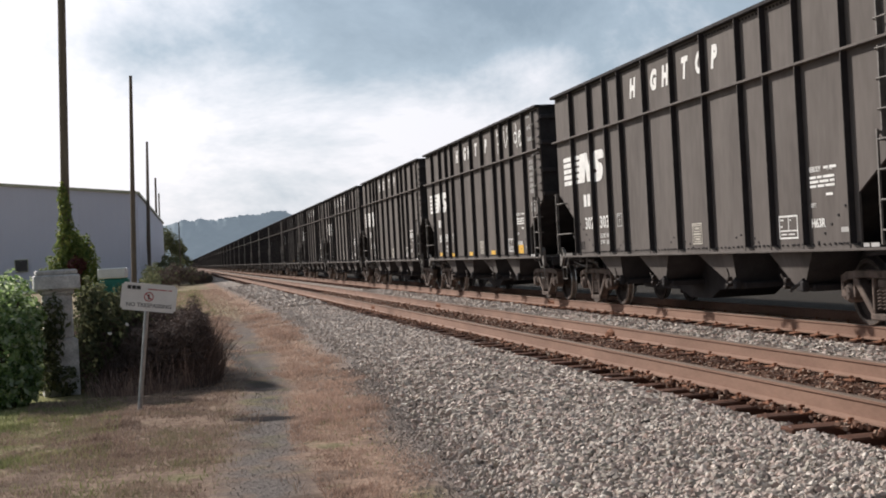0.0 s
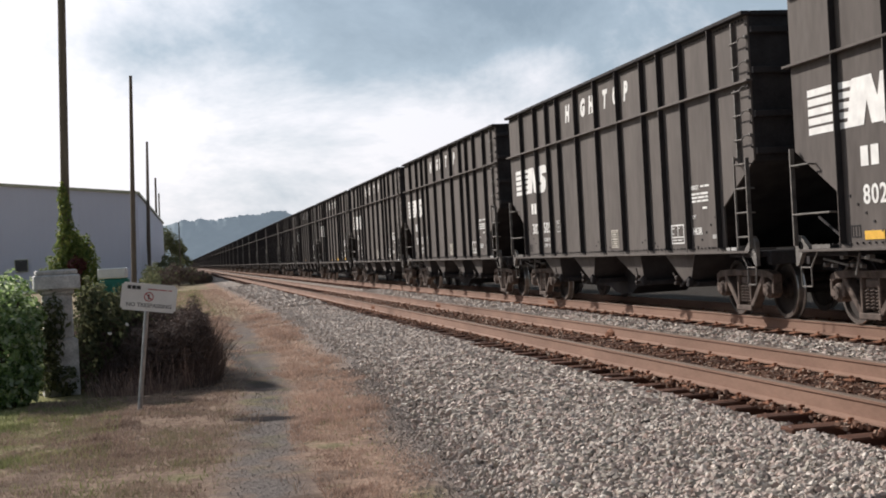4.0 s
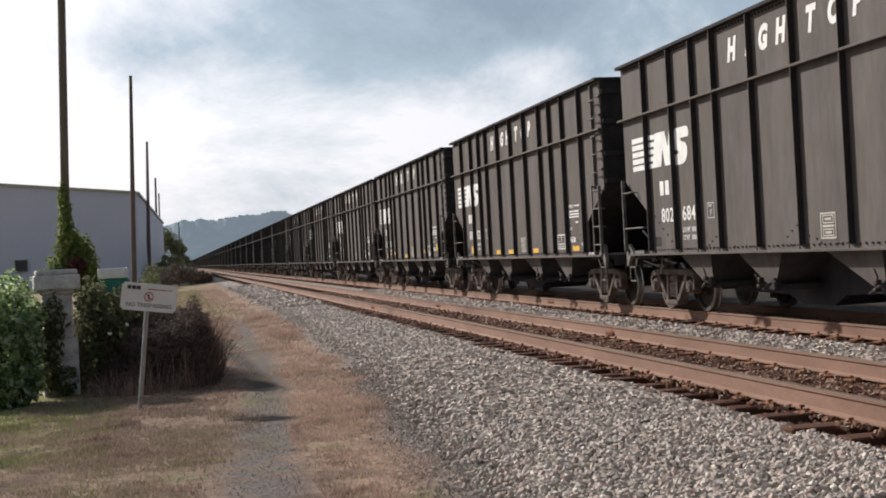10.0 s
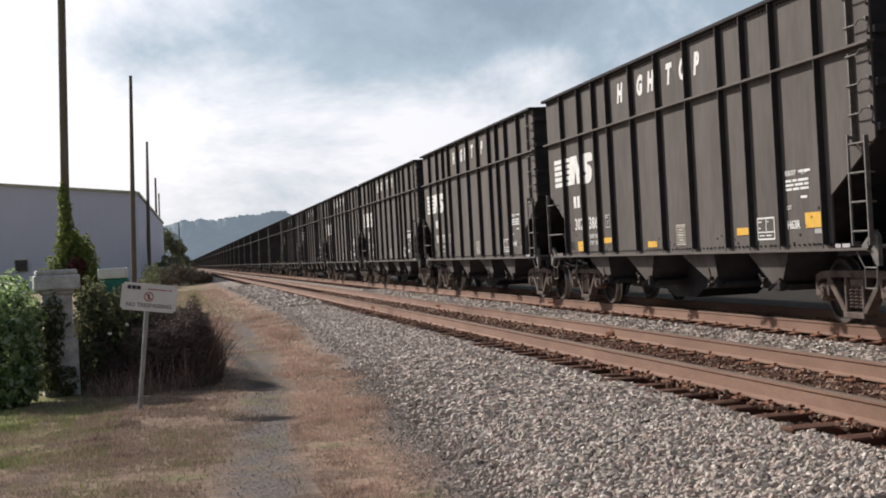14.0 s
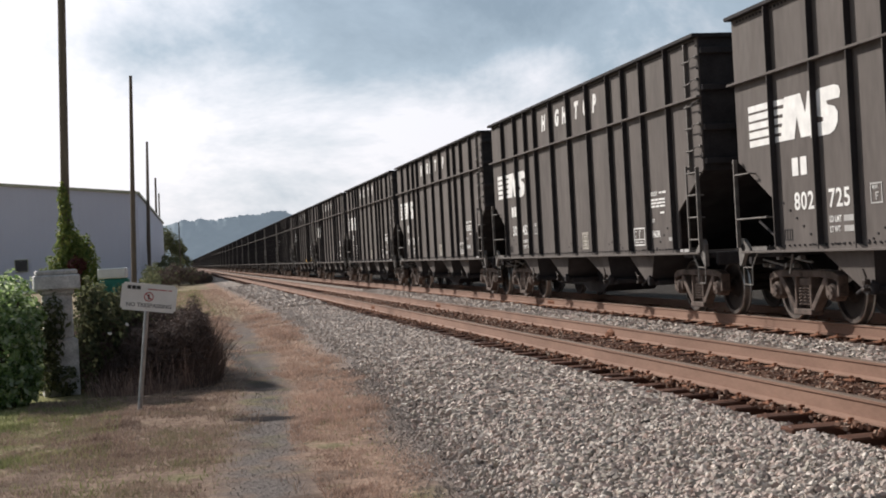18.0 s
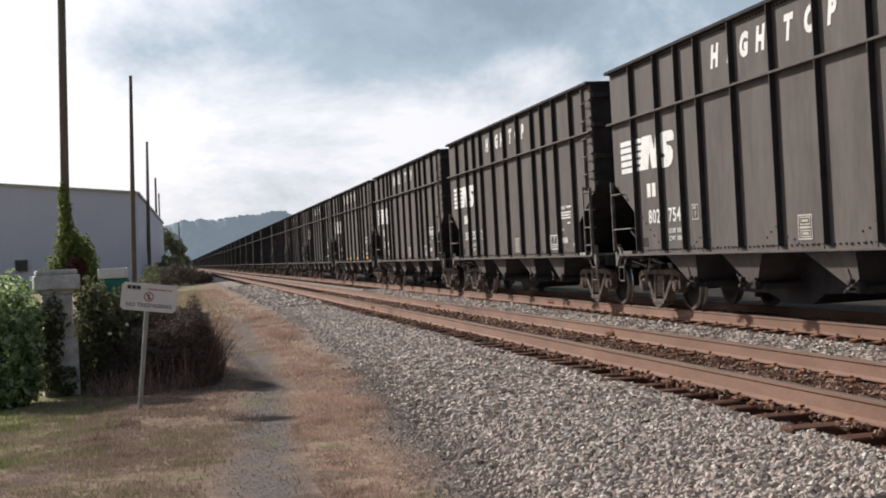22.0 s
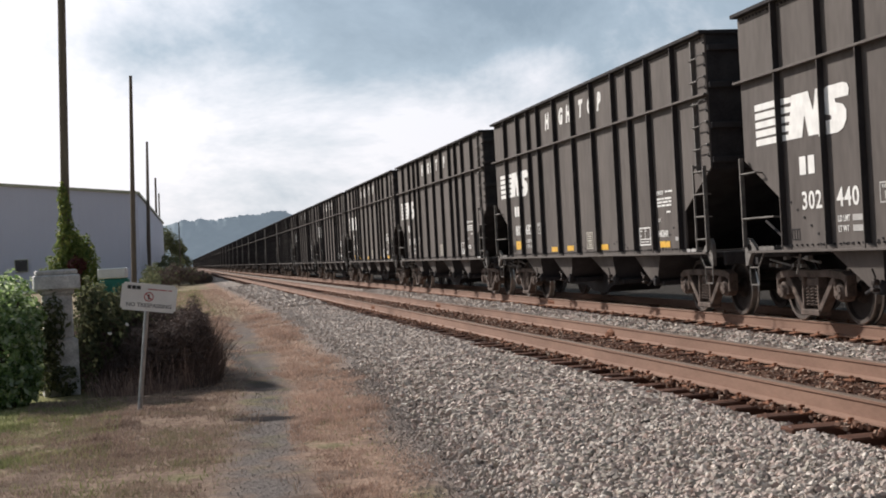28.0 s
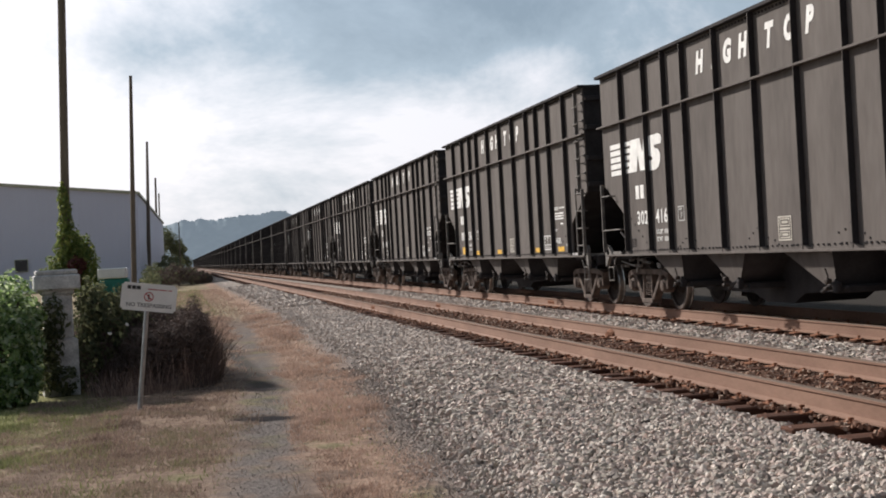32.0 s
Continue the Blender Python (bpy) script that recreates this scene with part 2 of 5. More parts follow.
BARK = material("brown_bark", (0.04, 0.03, 0.024), (0.10, 0.08, 0.06), 0.9, 0.0, 6.0, 40.0, 0.5)
# distance haze is put into the ridge's blue-grey colour and faint glow
HILL = material("haze_tinted_wooded_hill", (0.25, 0.31, 0.34), (0.31, 0.37, 0.40), 1.0, 0.0, 0.02, 0.12, 0.0, 0.6)
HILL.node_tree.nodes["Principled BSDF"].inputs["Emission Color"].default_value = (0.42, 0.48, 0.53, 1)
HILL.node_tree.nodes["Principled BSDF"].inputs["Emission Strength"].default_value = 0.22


# ---- mesh helpers ----
def mesh_of(bm, name):
    me = bpy.data.meshes.new(name)
    bm.normal_update()
    bm.to_mesh(me)
    bm.free()
    return me


def part(name, bm, mat, parent=None, label="", at=None):
    """One mesh object under a thing or a part; bm may be a bmesh or a mesh that is shared."""
    me = bm if isinstance(bm, bpy.types.Mesh) else mesh_of(bm, name)
    if mat and not me.materials:
        me.materials.append(mat)
    ob = new(name, me)
    if parent:
        ob.parent = parent
    if at is not None:
        ob.matrix_basis = at
    return tagged(ob, label)


def box(bm, x0, x1, y0, y1, z0, z1, bevel=0.0):
    r = bmesh.ops.create_cube(bm, size=1.0, matrix=Matrix.Translation(((x0 + x1) / 2, (y0 + y1) / 2, (z0 + z1) / 2)) @ Matrix.Diagonal((x1 - x0, y1 - y0, z1 - z0, 1)))
    if bevel:
        es = list({e for v in r["verts"] for e in v.link_edges})
        bmesh.ops.bevel(bm, geom=es, offset=bevel, segments=1, affect="EDGES")
    return bm


def bar(bm, a, b, r, sides=8):
    a, b = Vector(a), Vector(b)
    d = b - a
    m = Matrix.Translation((a + b) / 2) @ d.to_track_quat("Z", "Y").to_matrix().to_4x4()
    bmesh.ops.create_cone(bm, cap_ends=True, segments=sides, radius1=r, radius2=r, depth=d.length, matrix=m)
    return bm


def prism(bm, pts, axis, lo, hi):
    """A polygon pulled along an axis ("x": points are y, z; "y": x, z)."""
    def at(p, k):
        return (k, p[0], p[1]) if axis == "x" else (p[0], k, p[1])
    a = [bm.verts.new(at(p, lo)) for p in pts]
    b = [bm.verts.new(at(p, hi)) for p in pts]
    n = len(pts)
    bm.faces.new(a)
    bm.faces.new(b[::-1])
    for i in range(n):
        bm.faces.new((a[i], b[i], b[(i + 1) % n], a[(i + 1) % n]))
    bmesh.ops.recalc_face_normals(bm, faces=bm.faces[:])
    return bm


def beam(bm, p, q, w, x0, x1):
    """A flat bar of width w between two points of the y-z plane, from x0 to x1."""
    d = Vector((q[0] - p[0], q[1] - p[1])).normalized() * w / 2
    n = (-d.y, d.x)
    return prism(bm, [(p[0] + n[0], p[1] + n[1]), (q[0] + n[0], q[1] + n[1]), (q[0] - n[0], q[1] - n[1]), (p[0] - n[0], p[1] - n[1])], "x", x0, x1)


def lathe(bm, profile, axis_x=True, n=24):
    """Turns a profile of (along, radius) round the x axis."""
    rings = []
    for s, r in profile:
        rings.append([bm.verts.new((s, r * math.cos(2 * math.pi * k / n), r * math.sin(2 * math.pi * k / n))) for k in range(n)])
    for a, b in zip(rings, rings[1:]):
        for k in range(n):
            bm.faces.new((a[k], a[(k + 1) % n], b[(k + 1) % n], b[k]))
    bm.faces.new(rings[0][::-1])
    bm.faces.new(rings[-1])
    bmesh.ops.recalc_face_normals(bm, faces=bm.faces[:])
    return bm


def raw(name, verts, faces, mat):
    me = bpy.data.meshes.new(name)
    me.from_pydata(verts if isinstance(verts, list) else verts.tolist(), [], faces if isinstance(faces, list) else faces.tolist())
    me.materials.append(mat)
    return me


def lettering(text, size, name="lettering", bold=0.0, squeeze=1.0, slant=0.0):
    """Flat lettering with the built-in font, as a mesh that starts at the origin; x along the words, y up."""
    cu = bpy.data.curves.new(name, "FONT")
    cu.body, cu.size, cu.extrude, cu.offset, cu.resolution_u, cu.shear = text, size, 0.002, bold, 3, slant
    ob = new(name, cu)
    me = bpy.data.meshes.new_from_object(ob.evaluated_get(bpy.context.evaluated_depsgraph_get()))
    bpy.data.objects.remove(ob)
    bpy.data.curves.remove(cu)
    me.transform(Matrix.Diagonal((squeeze, 1, 1, 1)))
    return me


# ---- plan ----
TRACK_1, TRACK_2 = 5.898, 9.885       # centre lines
GROUND = -0.35
PITCH_CAR, CAR_HALF = 16.274, 7.55
# slack in the couplings, car by car
SLACK = {0: -0.18, 1: -0.09, 2: -0.08, 3: 0.08, 4: -0.055, 5: -0.04, 6: 0.10, 7: -0.05, 8: 0.0, 9: -0.035, 10: -0.08, 11: 0.06, 12: 0.03, 13: 0.13}
# how far the train runs ahead of an even pace, second by second
AHEAD = (0.10, 0.155, 0.055, 0.13, 0.12, 0.11, 0.10, 0.055, 0.07, -0.05, 0.015, 0.02, 0.04, 0.01, 0.025, 0.01, -0.01, -0.03, -0.02, -0.12, -0.04, -0.03, 0.025, -0.015, 0.07, -0.125, -0.12, -0.115, -0.11, -0.07, 0.075, 0.07, 0.105)


def run(t):
    """How far the train has come at t seconds."""
    return -29.944 + 7.1186 * t - 0.0123 * t * t + float(np.interp(t, range(33), AHEAD))
# ---- ground ----
def ground_z(x, y):
    """Height of the ground: flat verge, ballast shoulder, bed, far side."""
    steps = ((-400, GROUND), (1.8, GROUND), (2.6, GROUND + 0.04), (4.2, -0.265), (4.66, -0.262), (4.80, -0.305), (5.05, -0.30), (5.2, -0.25), (12.6, -0.25), (13.6, -0.5), (400, -0.55))
    xs, zs = [s[0] for s in steps], [s[1] for s in steps]
    return np.interp(x, xs, zs)


PATH_BENDS = ((7.0, 19.0, 0.72), (19.0, 45.0, 0.6))


def path_x(y):
    """The middle of the dirt path."""
    x = 0.38
    for y0, y1, rise in PATH_BENDS:
        x = x + rise * np.clip((y - y0) / (y1 - y0), 0, 1)
    return x


def ground_material():
    m = bpy.data.materials.new("verge_soil_path_and_ballast")
    m.use_nodes = True
    nt = m.node_tree
    N, L = nt.nodes.new, nt.links.new
    bs = nt.nodes["Principled BSDF"]
    bs.inputs["Roughness"].default_value = 0.95
    bs.inputs["Specular IOR Level"].default_value = 0.04
    g = N("ShaderNodeNewGeometry")
    sep = N("ShaderNodeSeparateXYZ")
    L(g.outputs["Position"], sep.inputs[0])

    def noise_node(scale, detail=4.0):
        n = N("ShaderNodeTexNoise")
        n.inputs["Scale"].default_value, n.inputs["Detail"].default_value = scale, detail
        L(g.outputs["Position"], n.inputs["Vector"])
        return n

    def two(n, a, b, lo=0.35, hi=0.65):
        mr = N("ShaderNodeMapRange")
        mr.inputs["From Min"].default_value, mr.inputs["From Max"].default_value = lo, hi
        L(n.outputs["Fac"], mr.inputs["Value"])
        mx = N("ShaderNodeMix")
        mx.data_type = "RGBA"
        mx.inputs["A"].default_value, mx.inputs["B"].default_value = (*a, 1), (*b, 1)
        L(mr.outputs[0], mx.inputs["Factor"])
        return mx.outputs["Result"]

    wob = noise_node(0.7)
    fine, mid, grit = noise_node(9.0), noise_node(2.2), noise_node(38.0)
    wx = N("ShaderNodeMath")
    wx.operation = "MULTIPLY_ADD"
    L(wob.outputs["Fac"], wx.inputs[0])
    wx.inputs[1].default_value = 0.55
    # the bands' course along the track, as in path_x()
    bend = sep.outputs["X"]
    for y0, y1, rise in PATH_BENDS:
        mr = N("ShaderNodeMapRange")
        mr.inputs["From Min"].default_value, mr.inputs["From Max"].default_value = y0, y1
        mr.inputs["To Max"].default_value = rise
        L(sep.outputs["Y"], mr.inputs["Value"])
        sub = N("ShaderNodeMath")
        sub.operation = "SUBTRACT"
        L(bend, sub.inputs[0])
        L(mr.outputs[0], sub.inputs[1])
        bend = sub.outputs[0]
    L(bend, wx.inputs[2])

    def step(at, soft):
        mr = N("ShaderNodeMapRange")
        mr.interpolation_type = "SMOOTHSTEP"
        mr.inputs["From Min"].default_value, mr.inputs["From Max"].default_value = at + 0.275 - soft, at + 0.275 + soft
        L(wx.outputs[0], mr.inputs["Value"])
        return mr.outputs[0]

    def over(fac, a, b):
        mx = N("ShaderNodeMix")
        mx.data_type = "RGBA"
        L(fac, mx.inputs["Factor"])
        L(a, mx.inputs["A"])
        L(b, mx.inputs["B"])
        return mx.outputs["Result"]

    verge = two(fine, (0.155, 0.107, 0.084), (0.26, 0.192, 0.145))
    green = two(fine, (0.14, 0.155, 0.06), (0.25, 0.24, 0.105))
    path = two(grit, (0.085, 0.073, 0.068), (0.20, 0.176, 0.163))
    dry = two(fine, (0.20, 0.135, 0.10), (0.36, 0.255, 0.195))
    stone = two(grit, (0.15, 0.125, 0.108), (0.42, 0.37, 0.33))
    gravel = two(grit, (0.11, 0.093, 0.084), (0.30, 0.258, 0.235))
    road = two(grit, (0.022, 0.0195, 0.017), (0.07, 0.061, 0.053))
    near_green = N("ShaderNodeMapRange")
    near_green.interpolation_type = "SMOOTHSTEP"
    near_green.inputs["From Min"].default_value, near_green.inputs["From Max"].default_value = 11.2, 13.2
    L(sep.outputs["Y"], near_green.inputs["Value"])
    c = over(step(-2.0, 0.8), over(near_green.outputs[0], verge, green), verge)
    # straw-coloured field further along
    field = N("ShaderNodeMapRange")
    field.interpolation_type = "SMOOTHSTEP"
    field.inputs["From Min"].default_value, field.inputs["From Max"].default_value = 36.0, 48.0
    L(sep.outputs["Y"], field.inputs["Value"])
    c = over(field.outputs[0], c, two(mid, (0.20, 0.165, 0.105), (0.33, 0.27, 0.18)))
    near = N("ShaderNodeMapRange")
    near.interpolation_type = "SMOOTHSTEP"
    near.inputs["From Min"].default_value, near.inputs["From Max"].default_value = 30.0, 44.0
    near.inputs["To Min"].default_value, near.inputs["To Max"].default_value = 1.0, 0.15
    L(sep.outputs["Y"], near.inputs["Value"])
    patch = N("ShaderNodeMapRange")
    patch.inputs["From Min"].default_value, patch.inputs["From Max"].default_value = 0.30, 0.50
    L(mid.outputs["Fac"], patch.inputs["Value"])
    both = N("ShaderNodeMath")
    both.operation = "MULTIPLY"
    L(near.outputs[0], both.inputs[0])
    L(patch.outputs[0], both.inputs[1])
    worn = N("ShaderNodeMath")
    worn.operation = "MULTIPLY"
    L(step(0.08, 0.24), worn.inputs[0])
    L(both.outputs[0], worn.inputs[1])
    c = over(worn.outputs[0], c, path)
    # a dark strip along the path's left edge
    lean = N("ShaderNodeMath")
    lean.operation = "MULTIPLY_ADD"
    L(sep.outputs["Y"], lean.inputs[0])
    lean.inputs[1].default_value = 0.0166
    L(sep.outputs["X"], lean.inputs[2])
    apart = N("ShaderNodeMath")
    apart.operation = "SUBTRACT"
    L(lean.outputs[0], apart.inputs[0])
    apart.inputs[1].default_value = 1.32
    off_strip = N("ShaderNodeMath")
    off_strip.operation = "ABSOLUTE"
    L(apart.outputs[0], off_strip.inputs[0])
    dark_strip = N("ShaderNodeMapRange")
    dark_strip.interpolation_type = "SMOOTHSTEP"
    dark_strip.inputs["From Min"].default_value, dark_strip.inputs["From Max"].default_value = 0.07, 0.26
    dark_strip.inputs["To Min"].default_value, dark_strip.inputs["To Max"].default_value = 0.9, 0.0
    L(off_strip.outputs[0], dark_strip.inputs["Value"])
    span = N("ShaderNodeMath")
    span.operation = "COMPARE"
    L(sep.outputs["Y"], span.inputs[0])
    span.inputs[1].default_value, span.inputs[2].default_value = 26.0, 8.0
    strip_fac = N("ShaderNodeMath")
    strip_fac.operation = "MULTIPLY"
    L(dark_strip.outputs[0], strip_fac.inputs[0])
    L(span.outputs[0], strip_fac.inputs[1])
    c = over(strip_fac.outputs[0], c, two(grit, (0.04, 0.036, 0.034), (0.085, 0.076, 0.07)))
    c = over(step(0.68, 0.22), c, dry)
    # brown bare spots and greener spots in the verge
    blot, sprout = noise_node(1.1, 6.0), noise_node(1.7, 5.0)
    for n, lo, hi, colours in ((blot, 0.54, 0.64, ((0.085, 0.06, 0.048), (0.15, 0.108, 0.085))), (sprout, 0.58, 0.70, ((0.12, 0.115, 0.06), (0.20, 0.18, 0.10)))):
        mr = N("ShaderNodeMapRange")
        mr.inputs["From Min"].default_value, mr.inputs["From Max"].default_value = lo, hi
        mr.inputs["To Max"].default_value = 0.8
        L(n.outputs["Fac"], mr.inputs["Value"])
        c = over(mr.outputs[0], c, two(fine, *colours))
    c = over(step(1.52, 0.22), c, gravel)
    c = over(step(2.0, 0.3), c, stone)
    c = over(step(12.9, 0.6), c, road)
    L(c, bs.inputs["Base Color"])
    bp = N("ShaderNodeBump")
    bp.inputs["Strength"].default_value, bp.inputs["Distance"].default_value = 0.8, 0.03
    L(grit.outputs["Fac"], bp.inputs["Height"])
    L(bp.outputs[0], bs.inputs["Normal"])
    return m


def make_ground():
    xs = np.concatenate([[-2500, -900, -300, -120, -60, -30, -15], np.arange(-8, 14.01, 0.25), [16, 20, 30, 60, 120, 300, 900, 2500]])
    ys = np.concatenate([[-600, -200, -60, -20, 0, 5], np.arange(8, 45, 0.3), np.arange(45, 130, 2.0), [140, 170, 220, 300, 420, 600, 900, 1400, 2200, 3200]])
    X, Y = np.meshgrid(xs, ys, indexing="ij")
    Z = ground_z(X, Y)
    rng = np.random.default_rng(3)
    Z = Z + np.where((X < 3.4) & (Y < 130) & (X > -8), rng.normal(0, 0.003, X.shape), 0)
    v = np.stack([X, Y, Z], -1).reshape(-1, 3)
    n, k = len(xs), len(ys)
    i, j = np.meshgrid(np.arange(n - 1), np.arange(k - 1), indexing="ij")
    a = (i * k + j).ravel()
    f = np.stack([a, a + k, a + k + 1, a + 1], -1)
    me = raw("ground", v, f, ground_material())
    for p in me.polygons:
        p.use_smooth = True
    return tagged(new("ground", me), "dry verge with a dirt path beside grey track ballast", "ground", "", "structure")


make_ground()


# ---- tracks ----
def rail_mesh(name, x, y0, y1):
    """A rail's section drawn out along the track; the head's top lies at z = 0."""
    h = [(-0.075, -0.185), (0.075, -0.185), (0.075, -0.172), (0.024, -0.152), (0.020, -0.040), (0.034, -0.029), (0.035, -0.007), (0.027, 0.0),
         (-0.027, 0.0), (-0.035, -0.007), (-0.034, -0.029), (-0.020, -0.040), (-0.024, -0.152), (-0.075, -0.172)]
    bm = bmesh.new()
    prism(bm, [(x + a, b) for a, b in h], "y", y0, y1)
    me = mesh_of(bm, name)
    me.materials.append(RAIL_RUST)
    me.materials.append(RAIL_TOP)
    for p in me.polygons:
        if p.normal.z > 0.6 and p.center.z > -0.006:
            p.material_index = 1
    return me


def tie_mesh(half=1.295):
    bm = bmesh.new()
    box(bm, -half, half, -0.115, 0.115, -0.18, 0.0, 0.012)
    return mesh_of(bm, "tie")


def plate_mesh():
    bm = bmesh.new()
    box(bm, -0.18, 0.18, -0.09, 0.09, 0.0, 0.018, 0.004)
    box(bm, -0.09, -0.076, -0.09, 0.09, 0.018, 0.030)
    box(bm, 0.076, 0.09, -0.09, 0.09, 0.018, 0.030)
    return mesh_of(bm, "tie_plate")


def spike_mesh():
    bm = bmesh.new()
    box(bm, -0.009, 0.009, -0.009, 0.009, 0.0, 0.03)
    box(bm, -0.016, 0.026, -0.016, 0.016, 0.024, 0.044, 0.005)
    return mesh_of(bm, "spike")


TIE, PLATE, SPIKE = tie_mesh(), plate_mesh(), spike_mesh()
for me, mat in ((TIE, TIE_WOOD), (PLATE, PLATE_RUST), (SPIKE, PLATE_RUST)):
    me.materials.append(mat)


def joined(name, base, places, mat):
    """Many copies of a small mesh as one mesh."""
    v0 = np.array([v.co[:] for v in base.vertices])
    f0 = [tuple(p.vertices) for p in base.polygons]
    verts, faces = [], []
    for i, (x, y, z) in enumerate(places):
        verts.append(v0 + (x, y, z))
        faces += [tuple(k + i * len(v0) for k in f) for f in f0]
    return raw(name, np.concatenate(verts), faces, mat)


def make_track(xc, near_to, label, seed, detail_to, joints):
    track = tagged(new("railway_track"), label, "railway track", "parallel tracks", "structure")
    rnd = random.Random(seed)
    for side in (-0.7525, 0.7525):
        part("rail", rail_mesh("rail", xc + side, -60, 1500), None, track, "rusty orange-brown steel rail")
    y, far, plates = 6.7, [], []
    while y < 700:
        dx, dy, dz = rnd.uniform(-0.1, 0.1), rnd.uniform(-0.04, 0.04), rnd.uniform(-0.02, 0.006)
        if y < near_to:
            part("tie", TIE, None, track, "", pose(xc + dx, y + dy, -0.196 + dz, 0, 0, rnd.uniform(-2.0, 2.0)))
        else:
            far.append((xc + dx, y + dy, -0.196 + dz))
        for side in (-0.7525, 0.7525):
            if y < detail_to:
                part("tie_plate", PLATE, None, track, "", pose(xc + side, y + dy, -0.205))
                for sx, turn in ((-0.115, 0), (0.115, 180)):
                    part("spike", SPIKE, None, track, "", pose(xc + side + sx, y + dy + rnd.choice((-0.05, 0.05)), -0.196 + rnd.uniform(-0.01, 0.02), 0, 0, turn))
            elif y < 160:
                plates.append((xc + side, y + dy, -0.205))
        y += rnd.uniform(0.56, 0.72)
    for side, at in joints:
        bm = bmesh.new()
        for s in (-1, 1):
            box(bm, side + s * 0.012 - 0.012, side + s * 0.012 + 0.012, at - 0.3, at + 0.3, -0.148, -0.052, 0.004)
            for k in range(4):
                bar(bm, (side + s * 0.02, at - 0.22 + k * 0.147, -0.10), (side + s * 0.05, at - 0.22 + k * 0.147, -0.10), 0.016, 6)
        bmesh.ops.translate(bm, vec=(xc, 0, 0), verts=bm.verts[:])
        part("joint_bar", bm, PLATE_RUST, track, "rusty bolted joint bar")
    tagged(part("ties_far_off", joined("ties_far_off", TIE, far, TIE_WOOD), None, track), kind="stuff")
    tagged(part("tie_plates_far_off", joined("tie_plates_far_off", PLATE, plates, PLATE_RUST), None, track), kind="stuff")
    return track


def stones(name, label, mat, zones, seed, band=None, lumps=False):
    """Crushed stone: chipped lumps (angular blocks further off) strewn over stretches of x, y, with a density and a size."""
    rng = np.random.default_rng(seed)
    cube = np.array([(-1, -1, -1), (1, -1, -1), (1, 1, -1), (-1, 1, -1), (-1, -1, 1), (1, -1, 1), (1, 1, 1), (-1, 1, 1)], float)
    quad = np.array([(0, 3, 2, 1), (4, 5, 6, 7), (0, 1, 5, 4), (1, 2, 6, 5), (2, 3, 7, 6), (3, 0, 4, 7)])
    g = (1 + 5 ** 0.5) / 2
    lump = np.array([(-1, g, 0), (1, g, 0), (-1, -g, 0), (1, -g, 0), (0, -1, g), (0, 1, g), (0, -1, -g), (0, 1, -g), (g, 0, -1), (g, 0, 1), (-g, 0, -1), (-g, 0, 1)]) / 1.9 * 1.15
    tri = np.array([(0, 11, 5), (0, 5, 1), (0, 1, 7), (0, 7, 10), (0, 10, 11), (1, 5, 9), (5, 11, 4), (11, 10, 2), (10, 7, 6), (7, 1, 8),
                    (3, 9, 4), (3, 4, 2), (3, 2, 6), (3, 6, 8), (3, 8, 9), (4, 9, 5), (2, 4, 11), (6, 2, 10), (8, 6, 7), (9, 8, 1)])
    cube, quad = (lump, tri) if lumps else (cube, quad)
    m = len(cube)
    vs, fs, base = [], [], 0
    for x0, x1, y0, y1, per, size, lift in zones:
        n = int((x1 - x0) * (y1 - y0) * per)
        x, y = rng.uniform(x0, x1, n), rng.uniform(y0, y1, n)
        if lift is None:
            z = ground_z(x, y)
        else:
            z = np.full(n, lift)
        # thinner towards the toe of the shoulder
        keep = rng.uniform(0, 1, n) < np.clip((x - path_x(y) - 1.30) / 0.62 + 0.12 * np.sin(y * 1.7) + 0.1 * np.sin(y * 4.3 + x * 3), 0.03, 1.0)
        if band:
            keep = np.abs(x - path_x(y) - band[0]) < band[1] * rng.uniform(0, 1, n) ** 0.5
        x, y, z = x[keep], y[keep], z[keep]
        n = len(x)
        small = np.clip(0.45 + (x - path_x(y) - 1.1) / 1.5, 0.45, 1.0)[:, None, None]
        s = size * small * rng.uniform(0.5, 1.4, (n, 1, 1)) * rng.uniform(0.72, 1.12, (n, 1, 3)) / 1.85
        p = cube[None] * (rng.uniform(0.5, 1.22, (n, m, 1)) if lumps else rng.uniform(0.5, 1.0, (n, m, 3))) * s
        a, b = rng.uniform(0, 6.28, n), rng.uniform(-1.5, 1.5, n)
        ca, sa, cb, sb = np.cos(a)[:, None], np.sin(a)[:, None], np.cos(b)[:, None], np.sin(b)[:, None]
        px, pz = p[..., 0] * cb + p[..., 2] * sb, -p[..., 0] * sb + p[..., 2] * cb
        qx, qy = px * ca - p[..., 1] * sa, px * sa + p[..., 1] * ca
        v = np.stack([qx + x[:, None], qy + y[:, None], pz + (z + rng.uniform(-0.2, 0.75, n) * size)[:, None]], -1)
        vs.append(v.reshape(-1, 3))
        fs.append((quad[None] + (np.arange(n) * m)[:, None, None] + base).reshape(-1, quad.shape[1]))
        base += n * m
    return tagged(new(name, raw(name, np.concatenate(vs), np.concatenate(fs), mat)), label, "ballast", "", "stuff")


# ---- freight cars ----
RIBS = (-6.10, -4.775, -3.74, -2.828, -1.412, 0.0, 1.412, 2.828, 3.74, 4.775, 6.10)
SHEET, RIB = 1.43, 0.092              # half width to the sheet, and how far the ribs stand out
Z_SILL, Z_BELT, Z_TOP = 1.07, 3.575, 4.60
PAYS = ((2.6, 3.97, 3.45, 3.8), (5.1, 6.65, 5.95, 6.2), (8.05, 9.51, 9.15, 9.42), (10.86, 12.26, 11.5, 11.8))


